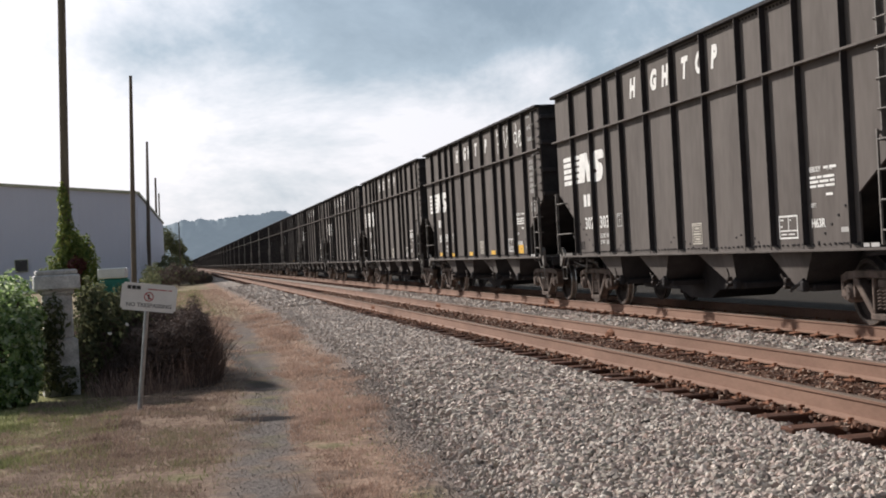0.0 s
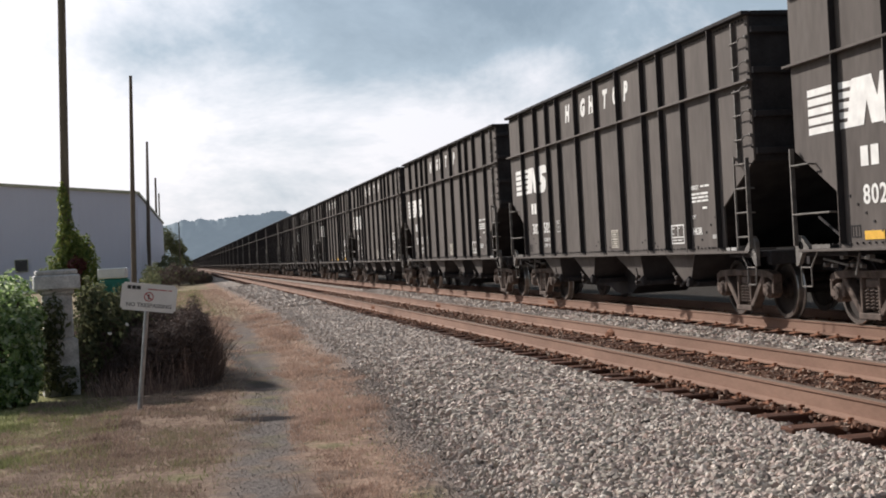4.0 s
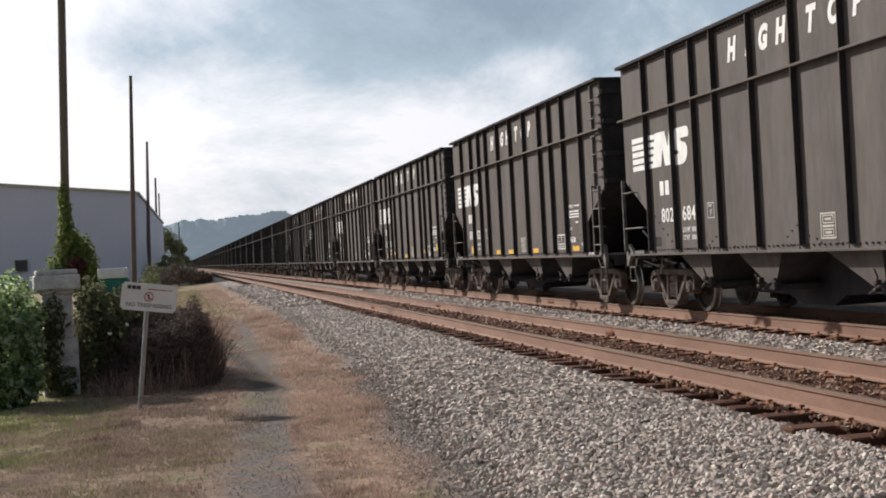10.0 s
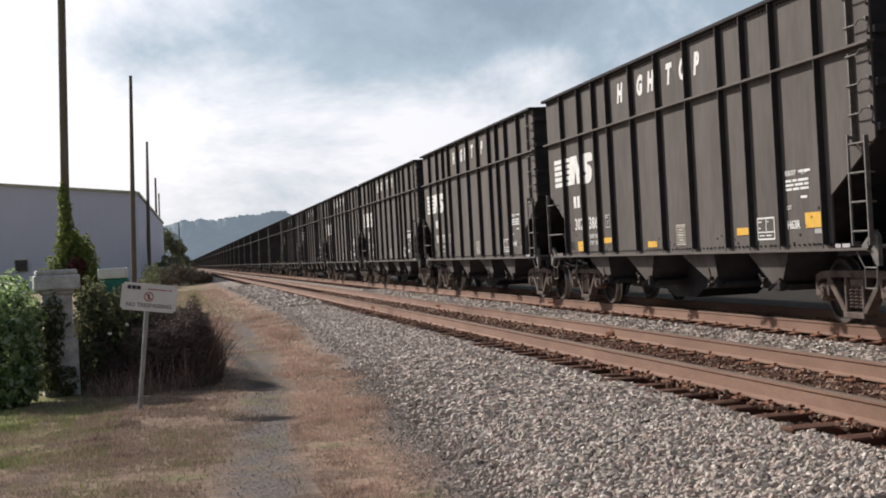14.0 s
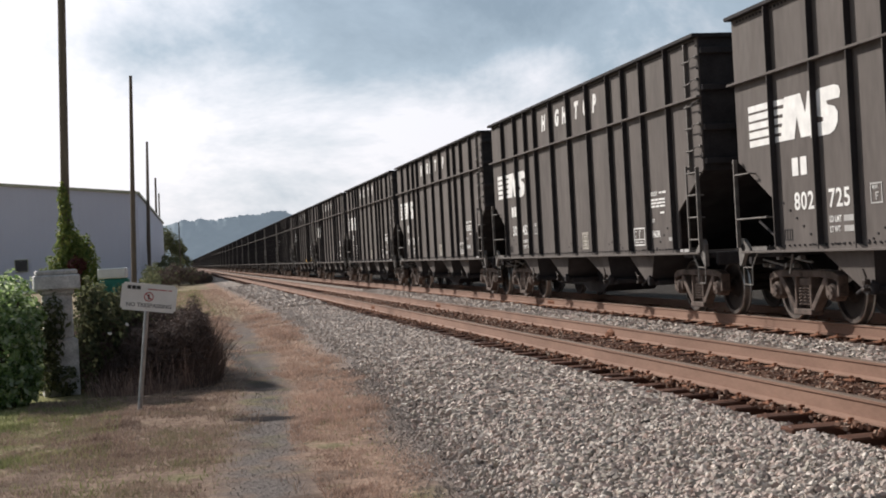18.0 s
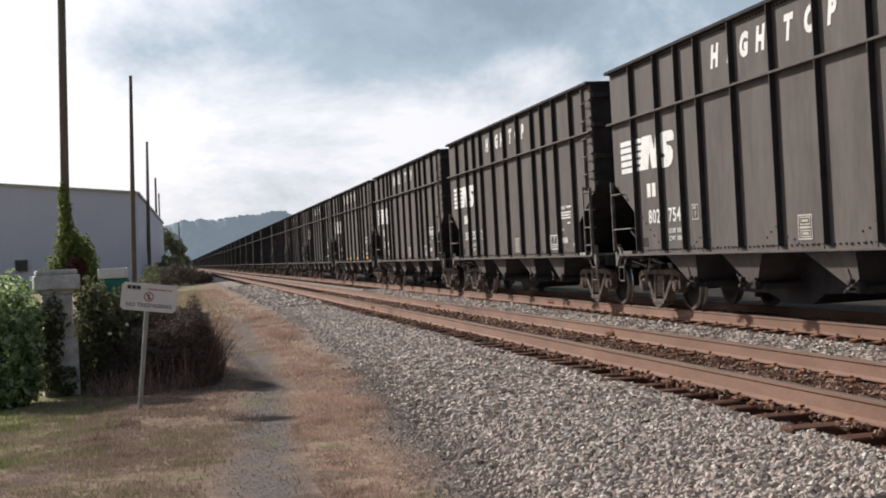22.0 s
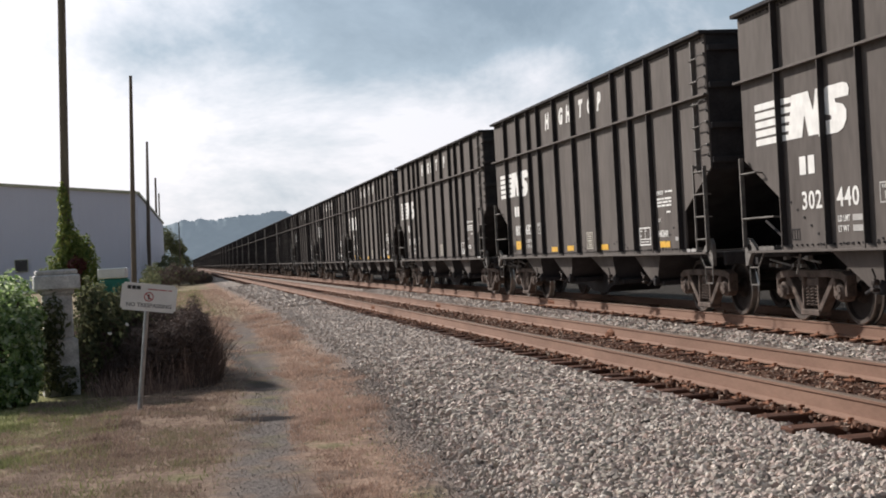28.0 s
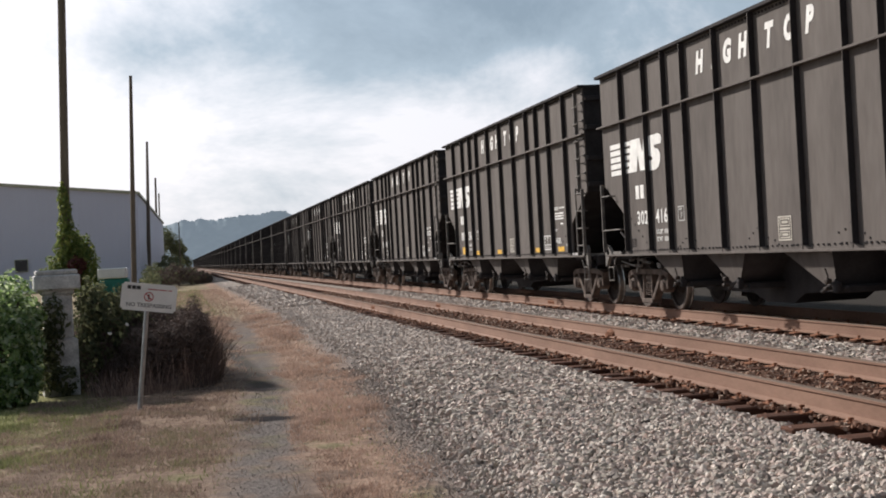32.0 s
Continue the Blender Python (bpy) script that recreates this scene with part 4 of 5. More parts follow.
        tagged(part("rivets", shared("rivet_row", lambda: rivets(1.13, 0.16, 0.012), CAR_BLACK), None, car), kind="stuff")
        tagged(part("rivets", shared("corner_bolts", corner_bolts, CAR_BLACK), None, car), kind="stuff")
        tagged(part("rivets", shared("chord_rivets", lambda: rivets(Z_TOP - 0.075, 0.12, 0.016), CAR_BLACK), None, car), kind="stuff")
    if full:
        part("brake_rigging", shared("brake_rigging", rigging, LADDER_STEEL), None, car, "pale worn brake rods and levers")
    part("centre_hopper", shared("centre_hopper", centre_hopper, CAR_BLACK), None, car)
    for y in (-6.05, 6.2):
        add_truck(car, y, full)
    # markings
    for off, z, text, size in WORDS:
        part("letter", shared("letter_" + text, lambda: lettering(text, size, "letter", 0.028, 0.9, 0.24), WHITE_PAINT), None, car, "", on_side(off, z))
    for k in range(5):
        if full:
            part("emblem_bar", shared("emblem_bar%d" % k, lambda: emblem_bar(k), WHITE_PAINT), None, car, "", on_side(0.666, 2.60))
    if not full:
        tagged(part("emblem_bars", shared("emblem_bars", emblem_bars, WHITE_PAINT), None, car, "", on_side(0.666, 2.60)), kind="stuff")
    part("emblem_zigzag", shared("emblem_zigzag", emblem_zigzag, WHITE_PAINT), None, car, "white painted emblem of plain slanted shapes", on_side(0.666, 2.60))
    part("emblem_block", shared("emblem_block", emblem_block, WHITE_PAINT), None, car, "", on_side(2.556, 2.57) @ Matrix.Diagonal((1.08, 1.03, 1, 1)))
    part("owner_mark", shared("owner_mark", lambda: flat([rect(0, 0, 0.19, 0.25), rect(0.26, 0, 0.45, 0.25)]), WHITE_PAINT), None, car, "", on_side(1.94, 2.09))
    if number and full:
        for k, digit in enumerate(number):
            me = shared("digit_" + digit, lambda: lettering(digit, 0.34, "digit", 0.006, 1.1), WHITE_PAINT)
            part("digit", me, None, car, "white painted digit", on_side((1.95, 2.97)[k // 3] + 0.207 * (k % 3), 1.62))
    else:
        bars = shared("number_bars", lambda: flat([rect(0, 0, 0.62, 0.24), rect(0.96, 0, 1.60, 0.24)]), GREY_PAINT)
        tagged(part("number", bars, None, car, "", on_side(1.95, 1.62)), kind="stuff")
    if full:
        part("load_lettering", shared("load_lettering", lambda: lettering("LD LMT", 0.115, "load_lettering", 0.002, 0.85), WHITE_PAINT), None, car, "", on_side(2.97, 1.42))
        part("weight_lettering", shared("weight_lettering", lambda: lettering("LT WT", 0.115, "weight_lettering", 0.002, 0.85), WHITE_PAINT), None, car, "", on_side(2.97, 1.285))
        part("load_figure", shared("figure", lambda: flat([rect(0, 0, 0.26, 0.08)]), GREY_PAINT), None, car, "", on_side(3.37, 1.42))
        part("weight_figure", shared("figure", lambda: flat([rect(0, 0, 0.26, 0.08)]), GREY_PAINT), None, car, "", on_side(3.37, 1.285))
        part("plate_lettering", shared("plate_lettering", lambda: lettering("PLATE", 0.06, "plate_lettering", 0.001, 0.8), WHITE_PAINT), None, car, "", on_side(4.14, 1.795))
        part("class_mark", shared("class_mark", lambda: lettering("H63R", 0.165, "class_mark", 0.004, 1.05), WHITE_PAINT) if number not in LONG_CLASS else shared("class_mark_long", lambda: lettering("H63AR", 0.165, "class_mark", 0.004, 1.0), WHITE_PAINT), None, car, "white class lettering", on_side(12.42, 1.36))
    tagged(part("load_table", shared("load_table", lambda: lines_block(((-6, -0.6, 2, 3), (), (3, 2, 5), (4, 4, 2), (3, 3, 4), (), (-7.2, 3)), 0.064, 0.034), WHITE_PAINT), None, car, "", on_side(12.43, 2.165)), kind="stuff")
    if full:
        part("rebuild_lettering", shared("rebuild_lettering", lambda: lettering("REBODY", 0.10, "rebuild_lettering", 0.002, 0.88), WHITE_PAINT), None, car, "", on_side(12.43, 2.105))
        if number in DATES:
            part("rebuild_date", lettering(DATES[number], 0.095, "rebuild_date", 0.001, 0.85), WHITE_PAINT, car, "", on_side(12.92, 2.105))
        part("volume_lettering", shared("volume_lettering", lambda: lettering("CUFT", 0.08, "volume_lettering", 0.001, 0.8), WHITE_PAINT), None, car, "", on_side(12.43, 1.63))
    part("plate_mark", shared("plate_mark", lambda: framed(0.29, 0.26, 0.02, [rect(0.12, 0.045, 0.145, 0.145), rect(0.145, 0.125, 0.20, 0.145), rect(0.145, 0.085, 0.185, 0.103)]), GREY_PAINT), None, car, "", on_side(4.09, 1.61))
    part("data_panel", shared("data_panel", lambda: framed(0.64, 0.36, 0.026, [rect(0.03, 0.115, 0.61, 0.135), rect(0.32, 0.14, 0.34, 0.33), rect(0.05, 0.18, 0.12, 0.20), rect(0.05, 0.28, 0.16, 0.30), rect(0.37, 0.28, 0.42, 0.30), rect(0.07, 0.06, 0.26, 0.08), rect(0.32, 0.06, 0.52, 0.08)]), WHITE_PAINT), None, car, "white framed data panel", on_side(11.40, 1.22) @ Matrix.Diagonal((0.94, 0.92, 1, 1)))
    tagged(part("test_panel", shared("test_panel", lambda: framed(0.43, 0.35, 0.022, [rect(0.06, 0.205, 0.37, 0.222), rect(0.06, 0.30, 0.37, 0.317), rect(0.06, 0.222, 0.08, 0.30), rect(0.35, 0.222, 0.37, 0.30), rect(0.12, 0.245, 0.31, 0.28),
                rect(0.05, 0.155, 0.38, 0.185), rect(0.06, 0.035, 0.37, 0.052), rect(0.06, 0.118, 0.37, 0.135), rect(0.06, 0.052, 0.08, 0.118), rect(0.35, 0.052, 0.37, 0.118), rect(0.12, 0.068, 0.31, 0.102)]), PANEL_TAN), None, car, "", on_side(8.04, 1.20)), kind="stuff")
    for off, z, w, h in yellow:
        part("reflector_sheet", shared("reflector_sheet%.2f_%.2f" % (w, h), lambda: flat([rect(0, 0, w, h)]), YELLOW_PAINT), None, car, "yellow reflective sheet", on_side(off, z, 0.008))
    if full:
        part("small_tag", shared("small_tag", lambda: flat([rect(0, 0, 0.21, 0.065)]), GREY_PAINT), None, car, "", on_side(13.26, 1.28))
        part("end_tag", shared("end_tag", lambda: flat([rect(0.05, 0, 0.2, 0.05), rect(0.24, 0, 0.45, 0.05)]), GREY_PAINT), None, car, "pale stencilled tag on the sill", on_side(13.92, 1.08, 0.08))
        part("end_tag", shared("far_end_tag", lambda: flat([rect(0, 0, 0.52, 0.055)]), LADDER_STEEL), None, car, "pale stencilled tag on the sill", on_side(0.62, 1.075, 0.08))
        tagged(part("stencil_box", shared("stencil_box", lambda: framed(0.24, 0.16, 0.016, [rect(0.07, 0.016, 0.085, 0.144), rect(0.15, 0.016, 0.165, 0.144)]), CAR_BLACK), None, car, "faint dark stencilled box", on_side(1.6, 1.2)), kind="stuff")
        tagged(part("bolts", shared("bolts", bolts, CAR_BLACK), None, car), kind="stuff")
        for i, b in enumerate(PAYS):
            part("gate_lever", shared("gate_lever%d" % i, lambda: gate_lever(b, i), WHEEL_STEEL), None, car, "dark worn outlet lever")
    return car


def scrawl(bm, pts, w):
    """A painted stroke: one flat mitred ribbon along points."""
    pts = [Vector(p) for p in pts]
    sides = []
    for k, p in enumerate(pts):
        d = (pts[min(k + 1, len(pts) - 1)] - pts[max(k - 1, 0)]).normalized()
        n = Vector((-d.y, d.x)) * w
        sides.append([bm.verts.new((a.x, a.y, 0.003)) for a in (p - n, p + n)])
    for (a, b), (c, d) in zip(sides, sides[1:]):
        bm.faces.new((a, c, d, b))
    return bm


def arc(cx, cz, w, h, a0=0, a1=360, n=13):
    """Points along an ellipse's arc, in degrees."""
    return [(cx + w * math.cos(math.radians(a0 + (a1 - a0) * k / (n - 1))), cz + h * math.sin(math.radians(a0 + (a1 - a0) * k / (n - 1)))) for k in range(n)]


def add_scrawls(car):
    """White hand-painted strokes and short lines on one car's upper panels."""
    strokes = [[(10.73, 4.47), (10.75, 4.15), (10.78, 3.80)], arc(10.86, 4.19, 0.13, 0.135, 160, -160),
               [(11.52, 4.46), (11.53, 4.41)], [(11.52, 4.34), (11.57, 4.10), (11.67, 3.89), (11.76, 4.0), (11.90, 4.13)],
               arc(11.965, 4.26, 0.095, 0.15, -30, 330), [(12.05, 4.36), (12.06, 4.0), (12.03, 3.68)],
               arc(12.71, 4.07, 0.12, 0.125, 30, 330), [(12.82, 4.42), (12.85, 4.1), (12.87, 3.80)],
               arc(13.2, 4.02, 0.16, 0.19), [(13.06, 4.06), (13.33, 4.12)], [(13.22, 4.2), (13.17, 4.06), (13.24, 3.85)],
               [(13.32, 4.19), (13.51, 4.50)]]
    for pts in strokes:
        off, z = pts[0]
        part("painted_stroke", scrawl(bmesh.new(), [(p[0] - off, p[1] - z) for p in pts], 0.023), WHITE_PAINT, car, "white hand-painted stroke", on_side(off, z))
    rnd, bars = random.Random(12), []
    for off, z in ((13.85, 4.42), (13.9, 4.14), (13.9, 3.86), (13.95, 3.30), (13.95, 3.16), (13.95, 3.02), (13.95, 2.88), (13.95, 2.74), (13.95, 2.60), (13.97, 2.30), (13.97, 2.15)):
        x = off
        while x < off + 0.34:
            w = rnd.uniform(0.03, 0.06)
            bars.append(rect(x - 13.85, z - 2.15, x - 13.85 + w, z - 2.15 + rnd.uniform(0.08, 0.115)))
            x += w + rnd.uniform(0.03, 0.06)
    tagged(part("scrawl_lines", flat(bars), GREY_PAINT, car, "white hand-painted short lines", on_side(13.85, 2.15)), kind="stuff")


DATES = {"302303": "11-99", "302386": "12-99", "302359": "12-99"}
LONG_CLASS = ("802590", "802754", "802682")
NUMBERS = {-1: "302418", 0: "302303", 1: "802590", 2: "302505", 3: "302319", 4: "802684", 5: "802526", 6: "302386", 7: "802725", 8: "302452", 9: "802754", 10: "302359", 11: "302440", 12: "802682", 13: "302416", 14: "802568"}


def sheets(squares, strips):
    """Reflective sheets as distance, height, width and depth."""
    return [(o, z, 0.48, 0.21) for o, z in squares] + [(o, z, 0.49, 0.11) for o, z in strips]


YELLOW = {1: sheets(((12.51, 1.16),), ((1.95, 1.17), (3.97, 1.14), (6.53, 1.15), (9.41, 1.16))),
          5: sheets(((2.17, 1.21),), ((5.31, 1.16), (6.70, 1.16), (9.2, 1.16), (12.6, 1.17))),
          6: sheets(((2.13, 1.16), (13.0, 1.36)), ((3.96, 1.30), (6.57, 1.18), (10.65, 1.31))),
          12: sheets(((1.95, 1.26),), ((5.27, 1.17), (6.56, 1.18), (9.0, 1.17), (12.5, 1.17))),
          14: sheets(((2.05, 1.2),), ((4.0, 1.17), (6.6, 1.17), (10.6, 1.17), (12.6, 1.17)))}
TRAIN = []


def make_train():
    for k in range(-2, 62):
        full = k <= 17
        car = make_car(NUMBERS.get(k), YELLOW.get(k, ()), full)
        if k == 1:
            add_scrawls(car)
        TRAIN.append((k, car))


make_train()
# ---- beside the tracks ----
def make_sign():
    x, y = -0.527, 16.22
    sign = tagged(new("trespass_sign"), "white warning sign on a leaning steel post in dry grass", "sign")
    sign.matrix_basis = pose(x, y, GROUND)
    bm = bmesh.new()
    bar(bm, (-0.023, 0, -0.2), (0.174, 0, 1.45), 0.028, 12)
    part("post", bm, GALV, sign, "galvanised steel post")
    bm = bmesh.new()
    box(bm, -0.315, 0.315, -0.035, -0.03, -0.16, 0.16)
    bmesh.ops.bevel(bm, geom=[e for e in bm.edges if abs(e.verts[0].co.y - e.verts[1].co.y) > 0.003], offset=0.025, segments=3, affect="EDGES")
    pl = part("panel", bm, SIGN_WHITE, sign, "white sheet-metal panel", pose(0.173, 0, 1.305, 0, 8.2, 0))
    face = pose(0, -0.0352, 0, 90, 0, 0)
    part("lettering", lettering("NO TRESPASSING", 0.062, "lettering", 0.0015, 1.06), SIGN_FADED, pl, "faded dark printed words", face @ pose(-0.252, -0.112, 0))
    part("maker_mark", flat([rect(0, 0, 0.045, 0.042), rect(0.053, 0, 0.098, 0.042), rect(0.106, 0, 0.151, 0.042)]), SIGN_BLACK, pl, "", face @ pose(-0.252, 0.084, 0))
    part("small_print", flat([rect(0, 0, 0.12, 0.011), rect(0.13, 0, 0.22, 0.011), rect(0.235, 0, 0.275, 0.011)]), SIGN_RED, pl, "small red print", face @ pose(-0.02, 0.09, 0))
    bm = bmesh.new()
    n = 28
    ring = [[bm.verts.new((r * math.cos(6.2832 * k / n), r * math.sin(6.2832 * k / n), 0.003)) for k in range(n)] for r in (0.055, 0.045)]
    for k in range(n):
        bm.faces.new((ring[0][k], ring[0][(k + 1) % n], ring[1][(k + 1) % n], ring[1][k]))
    a = [bm.verts.new((c, s, 0.0035)) for c, s in ((-0.037, 0.029), (-0.029, 0.037), (0.037, -0.029), (0.029, -0.037))]
    bm.faces.new(a)
    part("symbol", bm, SIGN_RED, pl, "red ring with a slash", face @ pose(-0.002, 0.008, 0))
    part("symbol_bar", flat([rect(-0.008, -0.03, 0.008, 0.03)]), SIGN_BLACK, pl, "", face @ pose(-0.002, 0.008, 0))


def make_pillar():
    x, y = -1.637, 19.2
    p = tagged(new("concrete_pillar"), "weathered grey concrete pillar with a wide cap, overgrown", "pillar")
    p.matrix_basis = pose(x, y, GROUND, 0, 0, 8)
    for name, w, z0, z1 in (("base", 0.235, -0.1, 0.76), ("shaft", 0.19, 0.76, 1.35), ("neck", 0.22, 1.35, 1.42)):
        bm = bmesh.new()
        box(bm, -w, w, -w, w, z0, z1, 0.02)
        part(name, bm, CONCRETE, p)
    bm = bmesh.new()
    box(bm, -0.30, 0.30, -0.30, 0.30, 1.42, 1.62, 0.02)
    box(bm, -0.27, 0.27, -0.27, 0.27, 1.62, 1.69, 0.02)
    part("cap", bm, CONCRETE, p, "moulded concrete cap")


def make_dumpster():
    d = tagged(new("steel_container"), "teal painted steel container half hidden in brush", "container")
    d.matrix_basis = pose(-1.09, 24.0, GROUND)
    bm = bmesh.new()
    box(bm, -0.24, 0.24, 0, 0.7, 0, 1.5, 0.03)
    part("body", bm, TEAL, d)
    bm = bmesh.new()
    box(bm, -0.27, 0.21, -0.02, 0.72, 1.5, 1.68, 0.02)
    part("lid", bm, SIGN_WHITE, d, "pale lid")
    for x in (-0.14, 0.0, 0.14):
        bm = bmesh.new()
        box(bm, x - 0.03, x + 0.03, -0.05, 0.0, 0.05, 1.4, 0.01)
        part("stiffener", bm, TEAL, d)


def leaf_cloud(name, mat, blobs, n, size, seed, parent=None, label="", slim=0.55):
    """Many small folded leaves spread through the outer parts of ellipsoids (x, y, z, rx, ry, rz)."""
    rng = np.random.default_rng(seed)
    w = np.array([b[3] * b[5] + b[4] * b[5] for b in blobs])
    pick = rng.choice(len(blobs), n, p=w / w.sum())
    b = np.array(blobs, float)[pick]
    d = rng.normal(size=(n, 3))
    d /= np.linalg.norm(d, axis=1)[:, None]
    r = rng.uniform(0.35, 1.0, n) ** 0.45 * (1 + 0.22 * np.sin(d[:, 0] * 7 + b[:, 0] * 3) * np.cos(d[:, 2] * 6 + b[:, 1]))
    c = b[:, :3] + d * b[:, 3:] * r[:, None]
    c[:, 2] = np.maximum(c[:, 2], GROUND + 0.02)
    nrm = d + rng.normal(0, 0.6, (n, 3)) + (0, 0, 0.3)
    nrm /= np.linalg.norm(nrm, axis=1)[:, None]
    u = np.cross(nrm, rng.normal(size=(n, 3)))
    u /= np.linalg.norm(u, axis=1)[:, None]
    v = np.cross(nrm, u)
    s = size * rng.uniform(0.6, 1.4, (n, 1))
    q = np.stack([c - u * s, c + v * s * slim + nrm * s * 0.15, c + u * s, c - v * s * slim + nrm * s * 0.15], 1)
    f = np.arange(n * 4).reshape(-1, 4)
    ob = new(name, raw(name, q.reshape(-1, 3), f, mat))
    if parent:
        ob.parent = parent
    return tagged(ob, label)


def stems(name, mat, blobs, n, seed, thick=0.006, lean=0.35):
    """Thin upright stems that fan out of the ground."""
    rng = np.random.default_rng(seed)
    w = np.array([b[2] * b[3] for b in blobs])
    b = np.array(blobs, float)[rng.choice(len(blobs), n, p=w / w.sum())]
    a, r = rng.uniform(0, 6.283, n), rng.uniform(0, 1, n) ** 0.6
    x, y = b[:, 0] + np.cos(a) * r * b[:, 2], b[:, 1] + np.sin(a) * r * b[:, 3]
    h = b[:, 4] * rng.uniform(0.35, 1.05, n) * (1.1 - 0.5 * r)
    z = ground_z(x, y)
    dx, dy = np.cos(a) * r * lean * h + rng.normal(0, 0.3, n) * h, rng.normal(0, 0.3, n) * h
    t = thick * rng.uniform(0.6, 1.6, n)
    o = np.zeros(n)
    foot = np.stack([x, y, z - 0.03], -1)
    midp = foot + np.stack([dx * 0.4, dy * 0.4, h * 0.6], -1)
    tip = foot + np.stack([dx, dy, h], -1)
    off = np.stack([t, t * 0.5, o], -1)
    v = np.stack([foot - off, foot + off, midp + off * 0.7, midp - off * 0.7, tip], 1)
    k = (np.arange(n) * 5)[:, None]
    faces = (k + np.array([[0, 1, 2, 3]])).tolist() + (k + np.array([[3, 2, 4]])).tolist()
    return new(name, raw(name, v.reshape(-1, 3), faces, mat))


def shrub(label, seed, leaves, size, blobs, mat, trunks):
    """A shrub: an Empty with woody stems and a leafy crown."""
    s = tagged(new("shrub"), label, "shrub", "brush beside the path")
    bm = bmesh.new()
    rnd = random.Random(seed)
    for b in blobs[:trunks]:
        for _ in range(4):
            bar(bm, (b[0] + rnd.uniform(-0.1, 0.1), b[1], GROUND - 0.05), (b[0] + rnd.uniform(-0.6, 0.6) * b[3], b[1] + rnd.uniform(-0.5, 0.5) * b[4], b[2] + b[5] * 0.5), 0.015, 5)
    part("woody_base", bm, BARK, s)
    leaf_cloud("crown", mat, blobs, leaves, size, seed, s)
    return s


def make_brush():
    shrub("green ivy-covered shrub spilling over dry grass", 11, 11000, 0.042,
          [(-2.269, 18.1, 0.25, 0.5, 0.6, 0.6), (-2.218, 18.4, 0.75, 0.42, 0.6, 0.4), (-2.568, 18.8, 0.95, 0.5, 0.7, 0.35), (-2.089, 17.9, -0.1, 0.33, 0.4, 0.3), (-2.718, 18.5, 0.35, 0.5, 0.6, 0.6), (-1.968, 18.5, 0.35, 0.2, 0.3, 0.5), (-1.989, 18.2, 0.0, 0.2, 0.3, 0.3), (-2.420, 17.6, -0.15, 0.4, 0.35, 0.25), (-1.918, 18.7, 0.75, 0.16, 0.3, 0.2), (-2.069, 18.0, 0.55, 0.22, 0.3, 0.2), (-2.35, 19.3, 1.05, 0.4, 0.4, 0.3)], LEAF_IVY, 4)
    shrub("dark leafy vines hanging on the concrete pillar", 12, 5200, 0.04,
          [(-1.22, 19.5, 0.70, 0.24, 0.35, 0.48), (-1.68, 18.86, 0.66, 0.19, 0.12, 0.36), (-1.78, 18.86, 0.0, 0.16, 0.12, 0.32), (-1.55, 18.86, -0.14, 0.2, 0.1, 0.2), (-1.72, 18.84, 0.3, 0.16, 0.1, 0.3), (-1.06, 19.8, 0.55, 0.36, 0.45, 0.6), (-1.3, 19.4, 0.1, 0.22, 0.3, 0.45), (-0.75, 20.2, 0.35, 0.36, 0.4, 0.55)], LEAF_DARK, 1)
    shrub("dark green and brown brush behind the sign", 13, 9000, 0.04,
          [(-0.814, 21.2, 0.12, 0.5, 0.9, 0.6), (-0.312, 22.3, 0.25, 0.5, 1.2, 0.5), (-1.264, 21.5, 0.25, 0.45, 0.8, 0.55), (-0.114, 21.5, 0.05, 0.3, 0.8, 0.4)], LEAF_DARK, 4)
    s = stems("dry_brush", BRUSH_DARK, [(0.2, 19.4, 0.3, 0.6, 1.2), (-0.665, 20.4, 0.7, 1.1, 1.3), (-0.164, 21.2, 0.42, 1.4, 1.1), (-1.266, 20.3, 0.5, 1.0, 1.3), (-0.467, 19.5, 0.6, 0.6, 0.8), (0.035, 20.4, 0.35, 1.0, 1.0), (0.154, 19.8, 0.3, 0.8, 1.1), (0.28, 20.4, 0.26, 0.9, 1.15), (0.22, 19.0, 0.22, 0.3, 1.05), (0.2, 21.4, 0.3, 0.9, 1.1), (-1.060, 23.0, 0.35, 0.3, 1.75)], 5200, 21, 0.004)
    tagged(s, "tangle of dark brown dry brush stems behind the sign", "brush", "", "stuff")
    w = stems("dry_weeds", TWIG, [(-0.85, 18.5, 0.45, 0.25, 0.5), (-0.35, 18.55, 0.3, 0.25, 0.6), (-0.02, 18.7, 0.2, 0.25, 0.7), (0.2, 19.1, 0.15, 0.3, 0.8), (-0.6, 18.3, 0.5, 0.2, 0.3)], 620, 27, 0.004)
    tagged(w, "pale brown dry weeds at the foot of the brush", "weeds", "", "stuff")
    low = tagged(new("low_brush"), "low dark brown brush at the far end of the path", "brush")
    spots = [(-0.398, 118.0, 0.7, 0.9, 5.0, 0.9), (0.808, 122.0, 0.5, 0.9, 5.0, 0.75), (1.815, 126.0, 0.2, 0.8, 5.0, 0.55), (2.522, 130.0, 0.0, 0.6, 5.0, 0.4), (-1.215, 108.0, 0.3, 0.9, 5.0, 0.7)]
    leaf_cloud("tangle", BRUSH_DARK, spots, 5000, 0.2, 25, low, "", 0.15)
    leaf_cloud("leaves", LEAF_DARK, spots, 1200, 0.1, 26, low)
    bare = tagged(new("dry_bush"), "dark brown half-bare bush behind the sign", "bush")
